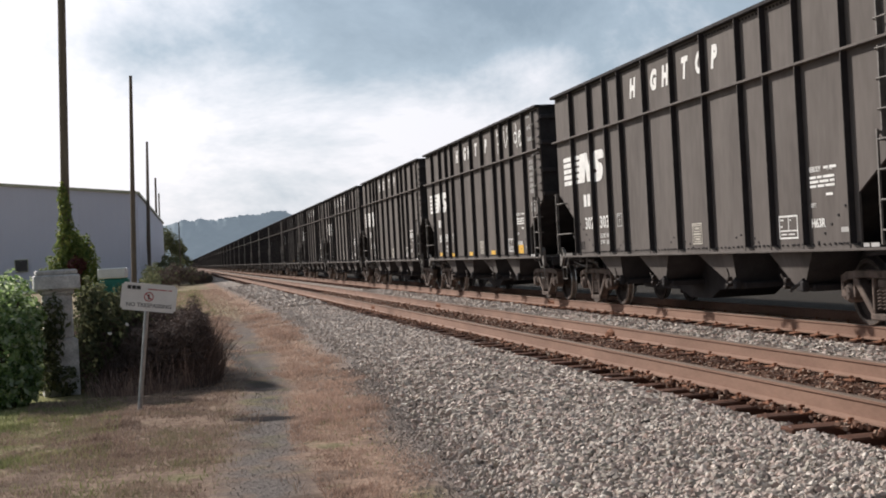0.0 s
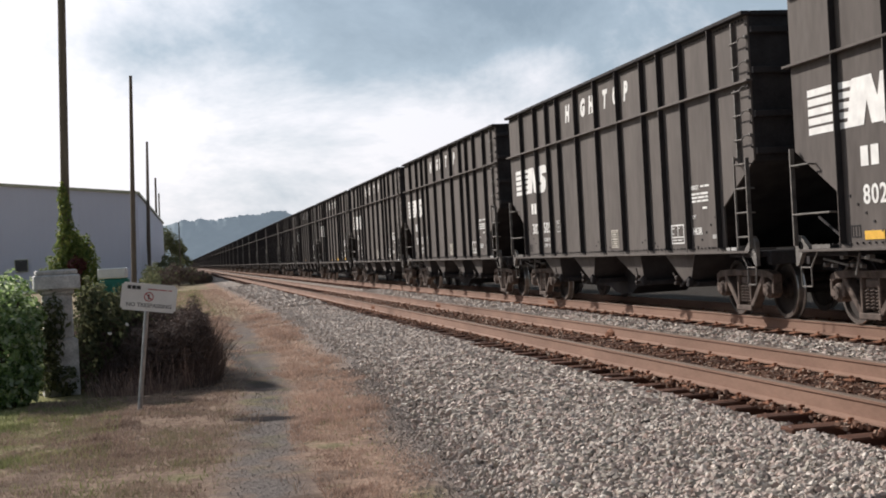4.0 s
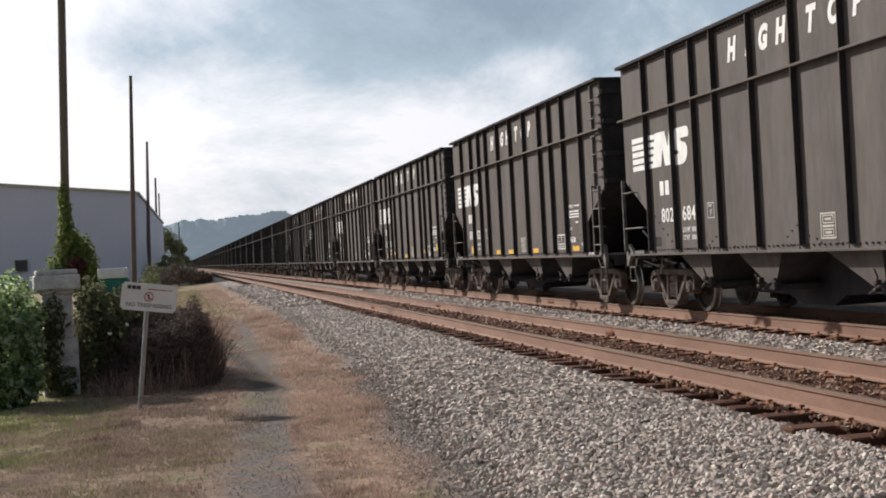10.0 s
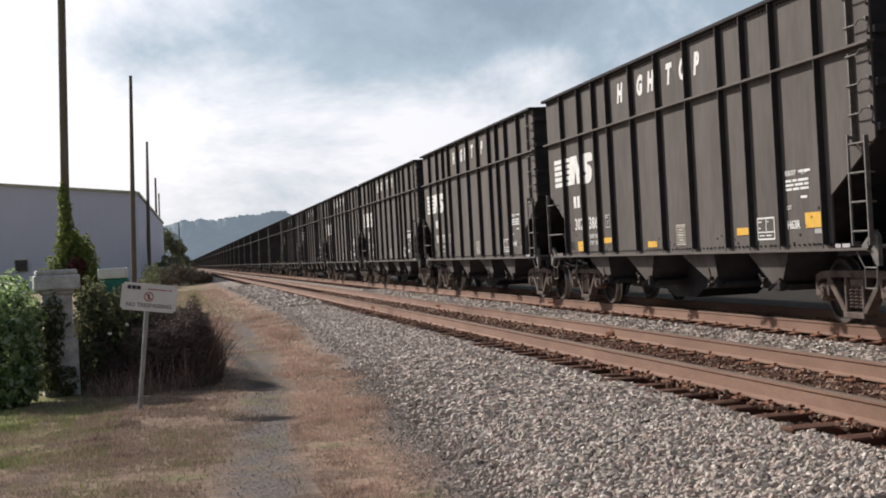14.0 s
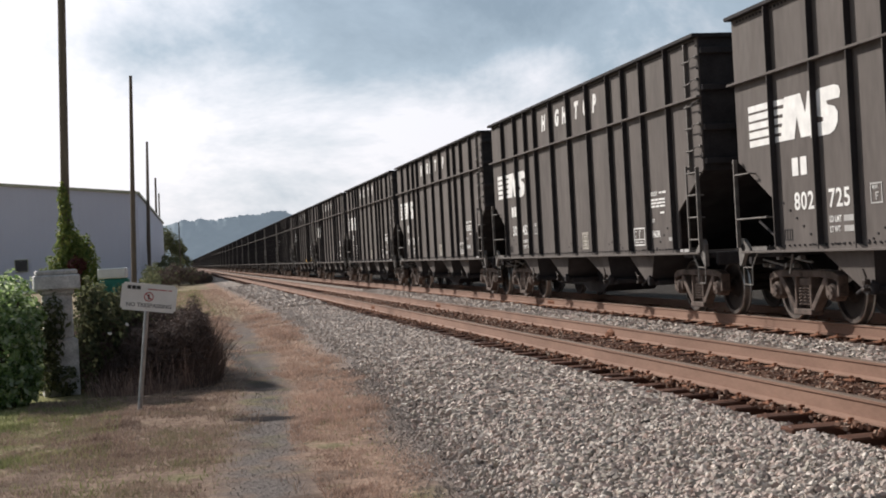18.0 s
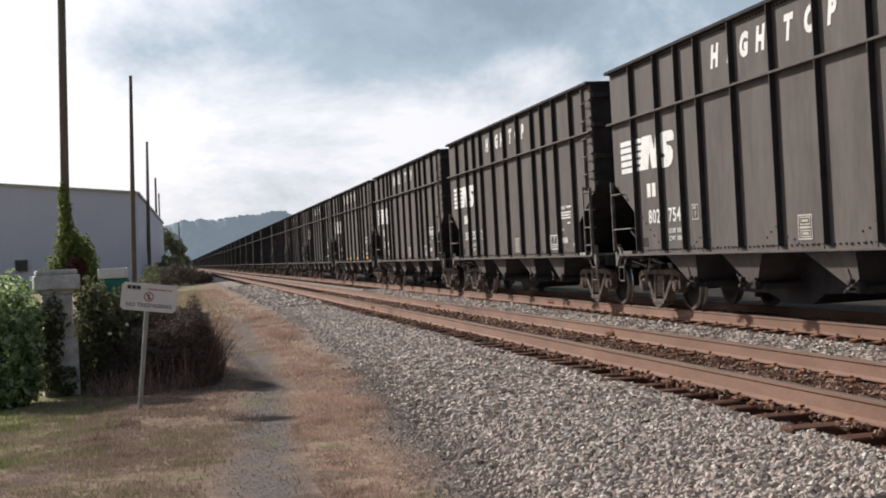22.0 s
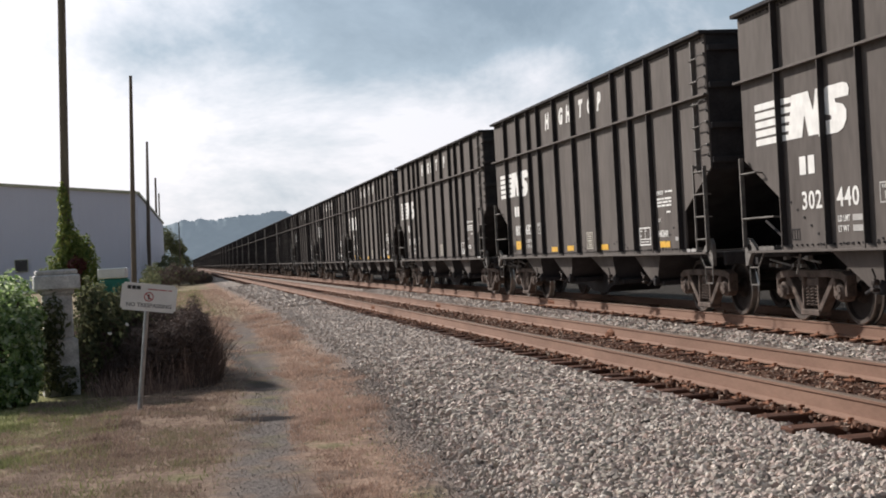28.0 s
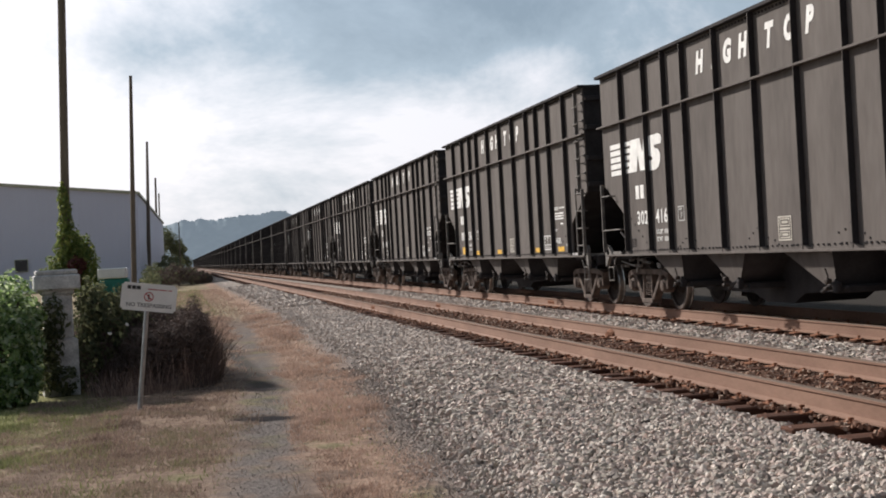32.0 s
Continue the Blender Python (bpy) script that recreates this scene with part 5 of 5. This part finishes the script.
    leaf_cloud("tangle", BRUSH_DARK, [(0.18, 19.0, 0.2, 0.2, 0.3, 0.5), (0.12, 19.9, 0.35, 0.25, 0.5, 0.45), (-0.1, 19.0, 0.15, 0.35, 0.35, 0.45), (-0.35, 18.9, 0.1, 0.35, 0.3, 0.42), (0.15, 19.4, 0.2, 0.3, 0.5, 0.6), (-0.665, 20.4, 0.15, 0.6, 0.9, 0.55), (-0.164, 21.2, 0.1, 0.4, 1.2, 0.5), (-1.216, 20.3, 0.2, 0.5, 0.9, 0.6), (-0.467, 19.5, -0.1, 0.55, 0.6, 0.35), (0.086, 20.8, -0.15, 0.3, 1.0, 0.3), (-0.365, 20.6, 0.45, 0.42, 0.7, 0.45), (-0.715, 20.9, 0.5, 0.4, 0.7, 0.5), (0.013, 19.5, 0.1, 0.28, 0.5, 0.5), (-0.418, 19.2, 0.1, 0.4, 0.4, 0.45)], 30000, 0.07, 23, bare, "", 0.09)
    leaf_cloud("leaves", LEAF_DARK, [(-0.715, 20.6, 0.2, 0.55, 0.7, 0.5), (-0.263, 21.3, 0.1, 0.35, 1.0, 0.4), (-1.165, 20.4, 0.2, 0.45, 0.7, 0.5)], 5000, 0.03, 24, bare)
    shrub("dark shrubs along the far path", 14, 5000, 0.10,
          [(-2.195, 120.0, 0.6, 0.9, 5.0, 1.1), (-0.960, 140.0, 1.0, 1.3, 8.0, 1.5), (-2.029, 100.0, 0.3, 0.8, 5.0, 0.7)], LEAF_DARK, 4)


def make_poles():
    rows = ((-3.631, 46.0, 13.0, 0.15, 0.12, 1.9), (-3.369, 106.0, 15.9, 0.22, 0.12, 2.0), (-3.236, 154.0, 15.2, 0.26, 0.13, 2.0), (-3.051, 204.0, 14.4, 0.22, 0.14, 1.6), (-2.965, 237.0, 13.85, 0.16, 0.12, 1.35), (0.292, 200.0, 7.6, 0.1, 0.08, 0.5))
    for i, (x, y, top, r0, r1, lean) in enumerate(rows):
        p = tagged(new("utility_pole"), "bare dark wooden pole wrapped in green vines" if i == 0 else "tall bare dark wooden utility pole", "pole", "row of poles")
        p.matrix_basis = pose(x, y, GROUND, 0, lean, 0)
        bm = bmesh.new()
        bmesh.ops.create_cone(bm, cap_ends=True, segments=14, radius1=r0, radius2=r1, depth=top - GROUND + 0.5, matrix=Matrix.Translation((0, 0, (top - GROUND - 0.5) / 2)))
        part("shaft", bm, POLE_WOOD, p)
    v = tagged(new("vine_growth"), "yellow-green vines heaped round the pole's foot", "vine")
    leaf_cloud("foliage", LEAF_YELLOW, [(-3.572, 45.9, 1.3, 0.72, 0.7, 0.8), (-3.471, 45.8, 2.25, 0.42, 0.45, 0.7), (-3.1, 45.8, 2.0, 0.4, 0.4, 0.55), (-3.501, 45.8, 3.05, 0.24, 0.28, 0.6), (-3.072, 45.7, 1.5, 0.55, 0.5, 0.75), (-3.971, 45.8, 1.0, 0.5, 0.5, 0.6), (-3.542, 45.9, 3.75, 0.19, 0.2, 0.5), (-2.822, 45.7, 0.9, 0.45, 0.5, 0.6)], 9000, 0.06, 31, v)
    leaf_cloud("red_leaves", LEAF_RED, [(-3.173, 45.1, 1.5, 0.3, 0.2, 0.3), (-3.323, 45.1, 1.0, 0.25, 0.2, 0.25)], 900, 0.05, 32, v, "red-brown leaves")


def siding(bm, p, q, low, tops, rib, thick):
    """Ribbed sheet-metal siding from p to q; its top edge rises from tops[0] to tops[1]."""
    d = q - p
    u, n = d.normalized(), int(d.length / rib)
    out = Vector((u.y, -u.x, 0))
    pts = []
    for i in range(n):
        s = i * rib
        pts += [(s, 0), (s + rib * 0.7, 0), (s + rib * 0.76, 0.008), (s + rib * 0.94, 0.008)]
    pts.append((d.length, 0))
    lo = [bm.verts.new(p + u * s + out * o + Vector((0, 0, low))) for s, o in pts]
    hi = [bm.verts.new(p + u * s + out * o + Vector((0, 0, tops[0] + (tops[1] - tops[0]) * s / d.length))) for s, o in pts]
    for k in range(len(pts) - 1):
        bm.faces.new((lo[k], lo[k + 1], hi[k + 1], hi[k]))
    b = [bm.verts.new(w - out * thick + Vector((0, 0, z))) for w, z in ((p, low), (q, low), (q, tops[1]), (p, tops[0]))]
    bm.faces.new((b[1], b[0], b[3], b[2]))
    bm.faces.new((hi[0], hi[-1], b[2], b[3]))
    bmesh.ops.recalc_face_normals(bm, faces=bm.faces[:])
    return bm


def make_warehouse():
    """A long metal building: gabled front, wall along the track, low roof, roof edges and a small window."""
    b = tagged(new("warehouse"), "long grey metal-sided warehouse with a low gabled roof", "building")
    eave, ridge, low = 8.6, 11.0, GROUND - 0.1
    a, c, far = Vector((-3.569, 135.0, 0)), Vector((-26.97, 134.0, 0)), Vector((-2.203, 232.0, 0))
    c2 = c + (c - a)
    along = far - a
    part("wall", siding(bmesh.new(), c, a, low, (ridge, eave), 0.9, 0.3), METAL_WALL, b, "grey ribbed metal siding")
    part("wall", siding(bmesh.new(), c2, c, low, (eave, ridge), 0.9, 0.3), METAL_WALL, b, "grey ribbed metal siding")
    part("wall", siding(bmesh.new(), a, far, low, (eave, eave), 0.9, 0.3), METAL_WALL, b, "grey ribbed metal siding")
    for p, q, zp, zq in ((a, c, eave, ridge), (c, c2, ridge, eave)):
        bm = bmesh.new()
        v = [bm.verts.new(w + Vector((0, 0, z + h))) for h in (0.004, 0.12) for w, z in ((p, zp), (p + along, zp), (q + along, zq), (q, zq))]
        for f in ((3, 2, 1, 0), (4, 5, 6, 7), (0, 1, 5, 4), (1, 2, 6, 5), (2, 3, 7, 6), (3, 0, 4, 7)):
            bm.faces.new([v[k] for k in f])
        bmesh.ops.recalc_face_normals(bm, faces=bm.faces[:])
        part("roof", bm, METAL_WALL, b)
    for p, q, zp, zq in ((c, a, ridge, eave), (c2, c, eave, ridge), (a, far, eave, eave)):
        bm = bmesh.new()
        d = (q - p).normalized()
        out = Vector((d.y, -d.x, 0))
        v = [bm.verts.new(w + out * o + Vector((0, 0, z + h))) for o in (0.06, 0.2) for w, z, h in ((p, zp, -0.14), (q, zq, -0.14), (q, zq, 0.14), (p, zp, 0.14))]
        for f in ((0, 1, 2, 3), (7, 6, 5, 4), (0, 4, 5, 1), (1, 5, 6, 2), (2, 6, 7, 3), (3, 7, 4, 0)):
            bm.faces.new([v[k] for k in f])
        bmesh.ops.recalc_face_normals(bm, faces=bm.faces[:])
        part("roof_edge", bm, METAL_TRIM, b, "tan roof edge")
    win = part("window", box(bmesh.new(), -0.62, 0.62, -0.14, 0.0, 0, 1.2, 0.02), METAL_TRIM, b, "small dark window", pose(-14.52, 134.5, 1.55))
    part("pane", box(bmesh.new(), -0.55, 0.55, -0.155, -0.142, 0.07, 1.13), DARK_GLASS, win)


def make_far_trees():
    rnd = random.Random(5)
    for i, (x, y, h, w) in enumerate(((-2.581, 245.0, 8.6, 2.0), (-1.152, 262.0, 8.2, 2.0), (-0.129, 275.0, 7.4, 1.8), (0.913, 300.0, 6.4, 1.9), (-3.792, 238.0, 9.6, 1.8))):
        t = tagged(new("tree"), "small dark green leafy tree at the end of the warehouse", "tree", "trees past the warehouse")
        bm = bmesh.new()
        bmesh.ops.create_cone(bm, cap_ends=True, segments=8, radius1=0.18, radius2=0.05, depth=h * 0.8, matrix=Matrix.Translation((x, y, GROUND + h * 0.4)))
        for k in range(7):
            z = GROUND + h * rnd.uniform(0.3, 0.7)
            bar(bm, (x, y, z), (x + rnd.uniform(-1, 1) * w * 0.8, y + rnd.uniform(-1, 1) * w * 0.8, z + h * 0.2), 0.05, 5)
        part("trunk", bm, BARK, t)
        blobs = [(x + rnd.uniform(-0.6, 0.6) * w, y + rnd.uniform(-0.6, 0.6) * w, GROUND + h * rnd.uniform(0.25, 0.85), w * rnd.uniform(0.4, 0.7), w * 0.6, h * rnd.uniform(0.12, 0.2)) for _ in range(9)]
        leaf_cloud("crown", LEAF_DARK, blobs, 2600, 0.16, 40 + i, t)


def patchy(x, y, seed):
    """Smooth noise between -1 and 1."""
    tab = np.random.default_rng(seed).uniform(-1, 1, (64, 64))
    i, j = np.floor(x).astype(int), np.floor(y).astype(int)
    u, v = x - i, y - j
    u, v = u * u * (3 - 2 * u), v * v * (3 - 2 * v)

    def at(a, b):
        return tab[(i + a) % 64, (j + b) % 64]
    return (at(0, 0) * (1 - u) + at(1, 0) * u) * (1 - v) + (at(0, 1) * (1 - u) + at(1, 1) * u) * v


def make_hill():
    """Wooded ridge far behind the track, with a rough tree line."""
    rng = np.random.default_rng(9)
    xs = np.linspace(-520, 900, 900)
    prof = np.interp(xs, [-520, -57, 3, 63, 128, 145, 168, 233, 323, 503, 900], [66, 58, 66, 68, 72, 75, 64, 62, 56, 46, 30])
    bumps = 2.0 * patchy(xs * 0.09, xs * 0, 3) + 1.2 * patchy(xs * 0.31, xs * 0, 4)
    rows = []
    for s in np.linspace(0, 1, 44):
        clump = patchy(xs * 0.16, xs * 0 + 31 * s, 6) + 0.6 * patchy(xs * 0.45, xs * 0 + 44 * s, 7)
        z = GROUND - 2 + prof * s + bumps * s ** 12 + rng.normal(0, 0.7, len(xs)) * (s > 0.97)
        rows.append(np.stack([xs, 1850 + 90 * s - 0.3 * clump, z], -1))
    v = np.concatenate(rows)
    n, m = len(xs), len(rows)
    i, j = np.meshgrid(np.arange(m - 1), np.arange(n - 1), indexing="ij")
    a = (i * n + j).ravel()
    f = np.stack([a, a + 1, a + n + 1, a + n], -1)
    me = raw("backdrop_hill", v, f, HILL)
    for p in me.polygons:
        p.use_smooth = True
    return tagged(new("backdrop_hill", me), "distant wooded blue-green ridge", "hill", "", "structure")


def grass(name, label, mat, zones, seed, worn=True):
    rng = np.random.default_rng(seed)
    vs = []
    for x0, x1, y0, y1, per, h in zones:
        n = int((x1 - x0) * (y1 - y0) * per)
        x, y = rng.uniform(x0, x1, n), rng.uniform(y0, y1, n)
        clump = patchy(x * 2.6, y * 2.0, seed) + 0.6 * patchy(x * 7.0, y * 5.0, seed + 1) + rng.normal(0, 0.4, n)
        # worn away along the path
        off = np.abs(x - path_x(y)) / 0.36 + 0.6 * patchy(x * 1.6, y * 0.8, seed + 2) + rng.normal(0, 0.25, n)
        keep = (clump > -0.15) & (x - path_x(y) < 1.05 + 0.25 * patchy(x * 0.4, y * 1.1, seed + 4) + rng.normal(0, 0.12, n)) & ((off > 0.9) | (y > 42) | (not worn))
        x, y, n = x[keep], y[keep], int(keep.sum())
        z = ground_z(x, y) - 0.01
        hh = h * rng.uniform(0.3, 1.2, n) * (0.9 + 0.6 * patchy(x * 1.3 + 9, y * 0.9, seed + 3))
        a = rng.uniform(0, 6.28, n)
        w = 0.0045 * (1 + y / 25)
        lx, ly = rng.normal(0, 0.45, n) * hh, rng.normal(0, 0.45, n) * hh
        p = np.stack([np.stack([x - np.cos(a) * w, y - np.sin(a) * w, z], -1), np.stack([x + np.cos(a) * w, y + np.sin(a) * w, z], -1), np.stack([x + lx, y + ly, z + hh], -1)], 1)
        vs.append(p.reshape(-1, 3))
    v = np.concatenate(vs)
    return tagged(new(name, raw(name, v, np.arange(len(v)).reshape(-1, 3), mat)), label, "grass", "", "stuff")


make_sign()
make_pillar()
make_dumpster()
make_brush()
make_poles()
make_warehouse()
make_far_trees()
make_hill()
grass("dry_grass", "short dry reddish-tan grass beside the dirt path", GRASS_DRY,
      [(0.9, 2.55, 8.0, 20.0, 4600, 0.055), (0.9, 3.0, 20.0, 42.0, 1100, 0.08), (-0.2, 1.4, 17.5, 42, 500, 0.07), (-0.5, 2.4, 40, 90, 90, 0.14)], 51)
grass("verge_grass", "mottled brown and straw-coloured short grass", GRASS_VERGE,
      [(-2.3, 0.8, 8.0, 12.5, 4200, 0.05), (-1.9, 0.8, 12.5, 18.0, 2600, 0.06)], 53)
grass("green_grass", "patchy green and straw-coloured grass", GRASS_GREEN,
      [(-2.8, -0.7, 12.2, 18.0, 2200, 0.05), (-2.8, -1.2, 13.6, 18.0, 1200, 0.08), (-2.4, -0.6, 8.5, 13.0, 350, 0.05), (1.2, 2.1, 8.5, 16.0, 160, 0.05), (-1.0, 0.6, 8.0, 14.0, 200, 0.045), (-1.0, 1.2, 45, 90, 60, 0.15)], 52)


def make_litter():
    """A rusty lump in the track, a dark stick and a straw on the stones, and tufts on the path."""
    rnd = random.Random(77)
    bm = bmesh.new()
    bmesh.ops.create_icosphere(bm, subdivisions=2, radius=0.11, matrix=Matrix.Diagonal((1.003, 1.8, 0.8, 1)))
    for v in bm.verts:
        v.co *= rnd.uniform(0.75, 1.2)
    lump = tagged(part("rusty_lump", bm, PLATE_RUST), "rusty brown lump of scrap lying between the rails", "scrap")
    lump.matrix_basis = pose(6.656, 20.7, -0.14)
    for name, label, mat, pts, r in (("stick", "dark weathered stick lying on the ballast", BARK, ((3.489, 10.77, -0.27), (3.679, 11.0, -0.255), (3.879, 11.19, -0.25)), 0.022),
                                     ("straw", "pale dry straw lying on the ballast", STRAW, ((3.035, 8.58, -0.28), (3.135, 8.5, -0.265), (3.224, 8.4, -0.27)), 0.008)):
        bm = bmesh.new()
        for p, q in zip(pts, pts[1:]):
            bar(bm, p, q, r, 6)
        tagged(part(name, bm, mat), label, name)
    for i, (x, y, z, w) in enumerate(((-0.945, 18.75, 0.45, 0.032), (-0.72, 18.95, 0.55, 0.03))):
        bm = bmesh.new()
        bmesh.ops.create_icosphere(bm, subdivisions=2, radius=w, matrix=Matrix.Diagonal((1.0, 0.5, 0.7, 1)))
        for v in bm.verts:
            v.co *= rnd.uniform(0.6, 1.25)
        scrap = tagged(part("plastic_scrap", bm, SIGN_WHITE), "crumpled pale plastic scrap caught in the brush", "litter", "litter in the brush")
        scrap.matrix_basis = pose(x, y, z, 0, 30 * i, 20)
    for x, y in ((-0.39, 10.8), (0.62, 13.6), (0.9, 11.9), (-0.5, 16.1), (-0.3, 15.5), (-0.95, 14.6), (-0.1, 12.9), (1.45, 12.6), (1.75, 10.4)):
        tuft = stems("grass_tuft", TWIG, [(x, y, 0.12, 0.10, 0.06)], 90, int(x * 100) + 900, 0.003, 0.6)
        tagged(tuft, "dark dry grass tuft beside the path", "grass", "tufts beside the path")


make_litter()

# ---- ballast and track pieces ----
make_track(TRACK_1, 110, "near railway track of rusty rails on dark wooden ties", 1, 40, ((-0.7525, 36.9), (0.7525, 35.3)))
make_track(TRACK_2, 60, "far railway track of rusty rails carrying the coal train", 2, 32, ((-0.7525, 33.2),))
stones("ballast_shoulder", "grey crushed-stone ballast on the track's shoulder", STONE,
       [(1.6, 4.74, 7.3, 12.5, 2000, 0.046, None)], 61, None, True)
stones("ballast_along_track", "grey crushed-stone ballast beside and between the tracks", STONE,
       [(1.6, 4.74, 12.5, 20.0, 1500, 0.048, None), (7.2, 8.68, 10.0, 32.0, 800, 0.056, None)], 65)
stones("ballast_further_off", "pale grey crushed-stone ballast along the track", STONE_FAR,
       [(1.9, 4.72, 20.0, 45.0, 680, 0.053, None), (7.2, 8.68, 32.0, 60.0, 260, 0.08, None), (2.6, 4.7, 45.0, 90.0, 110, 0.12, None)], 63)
stones("path_gravel", "fine grey gravel trodden into the dirt path", STONE_PATH, [(-0.2, 2.0, 7.5, 18.0, 420, 0.016, None)], 64, (0.0, 0.36))
stones("shoulder_gravel", "fine grey gravel below the ballast shoulder", STONE_FINE, [(1.2, 3.3, 8.5, 14.0, 1500, 0.02, None), (1.6, 3.6, 14.0, 20.0, 900, 0.026, None)], 66, (1.35, 0.5))
stones("ballast_in_track", "rust-dusted crushed stone between the ties", STONE_RUSTY,
       [(5.2, 7.25, 8.0, 22.0, 850, 0.038, -0.245), (5.2, 7.25, 22.0, 28.0, 450, 0.05, -0.245), (4.76, 5.12, 7.0, 28.0, 600, 0.036, -0.295), (4.84, 5.05, 7.0, 30.0, 130, 0.034, -0.195), (5.25, 6.5, 7.0, 30.0, 25, 0.04, -0.185), (4.56, 5.12, 28.0, 60.0, 180, 0.06, -0.275), (5.2, 7.25, 28.0, 60.0, 200, 0.06, -0.24), (8.72, 11.3, 12.0, 40.0, 140, 0.05, -0.265)], 62)


# ---- movement ----
def motions():
    times = [i * 1.0 for i in range(33)]
    for k, car in TRAIN:
        home = PITCH_CAR * k - CAR_HALF + 0.045 + SLACK.get(k, 0.0)
        walk(car, [(t, pose(TRACK_2, home - run(t), 0)) for t in times])
    turn_times = [i / 15 for i in range(0, 481)]
    for k, car in TRAIN:
        if k > 17:
            continue
        for tr in car.children:
            if not tr.name.startswith("truck"):
                continue
            for ws in tr.children:
                if not ws.name.startswith("wheelset"):
                    continue
                y = ws.matrix_basis.translation.y
                key = "a" if y < 0 else "b"
                if key not in SPIN:
                    walk(ws, [(t, pose(0, y, 0.457, math.degrees((run(t) - run(0)) / 0.457))) for t in turn_times])
                    SPIN[key] = ws
                else:
                    ws.rotation_mode = "QUATERNION"
                    src = SPIN[key].animation_data
                    ad = ws.animation_data_create()
                    ad.action = src.action
                    ad.action_slot = src.action_slot


SPIN = {}
motions()
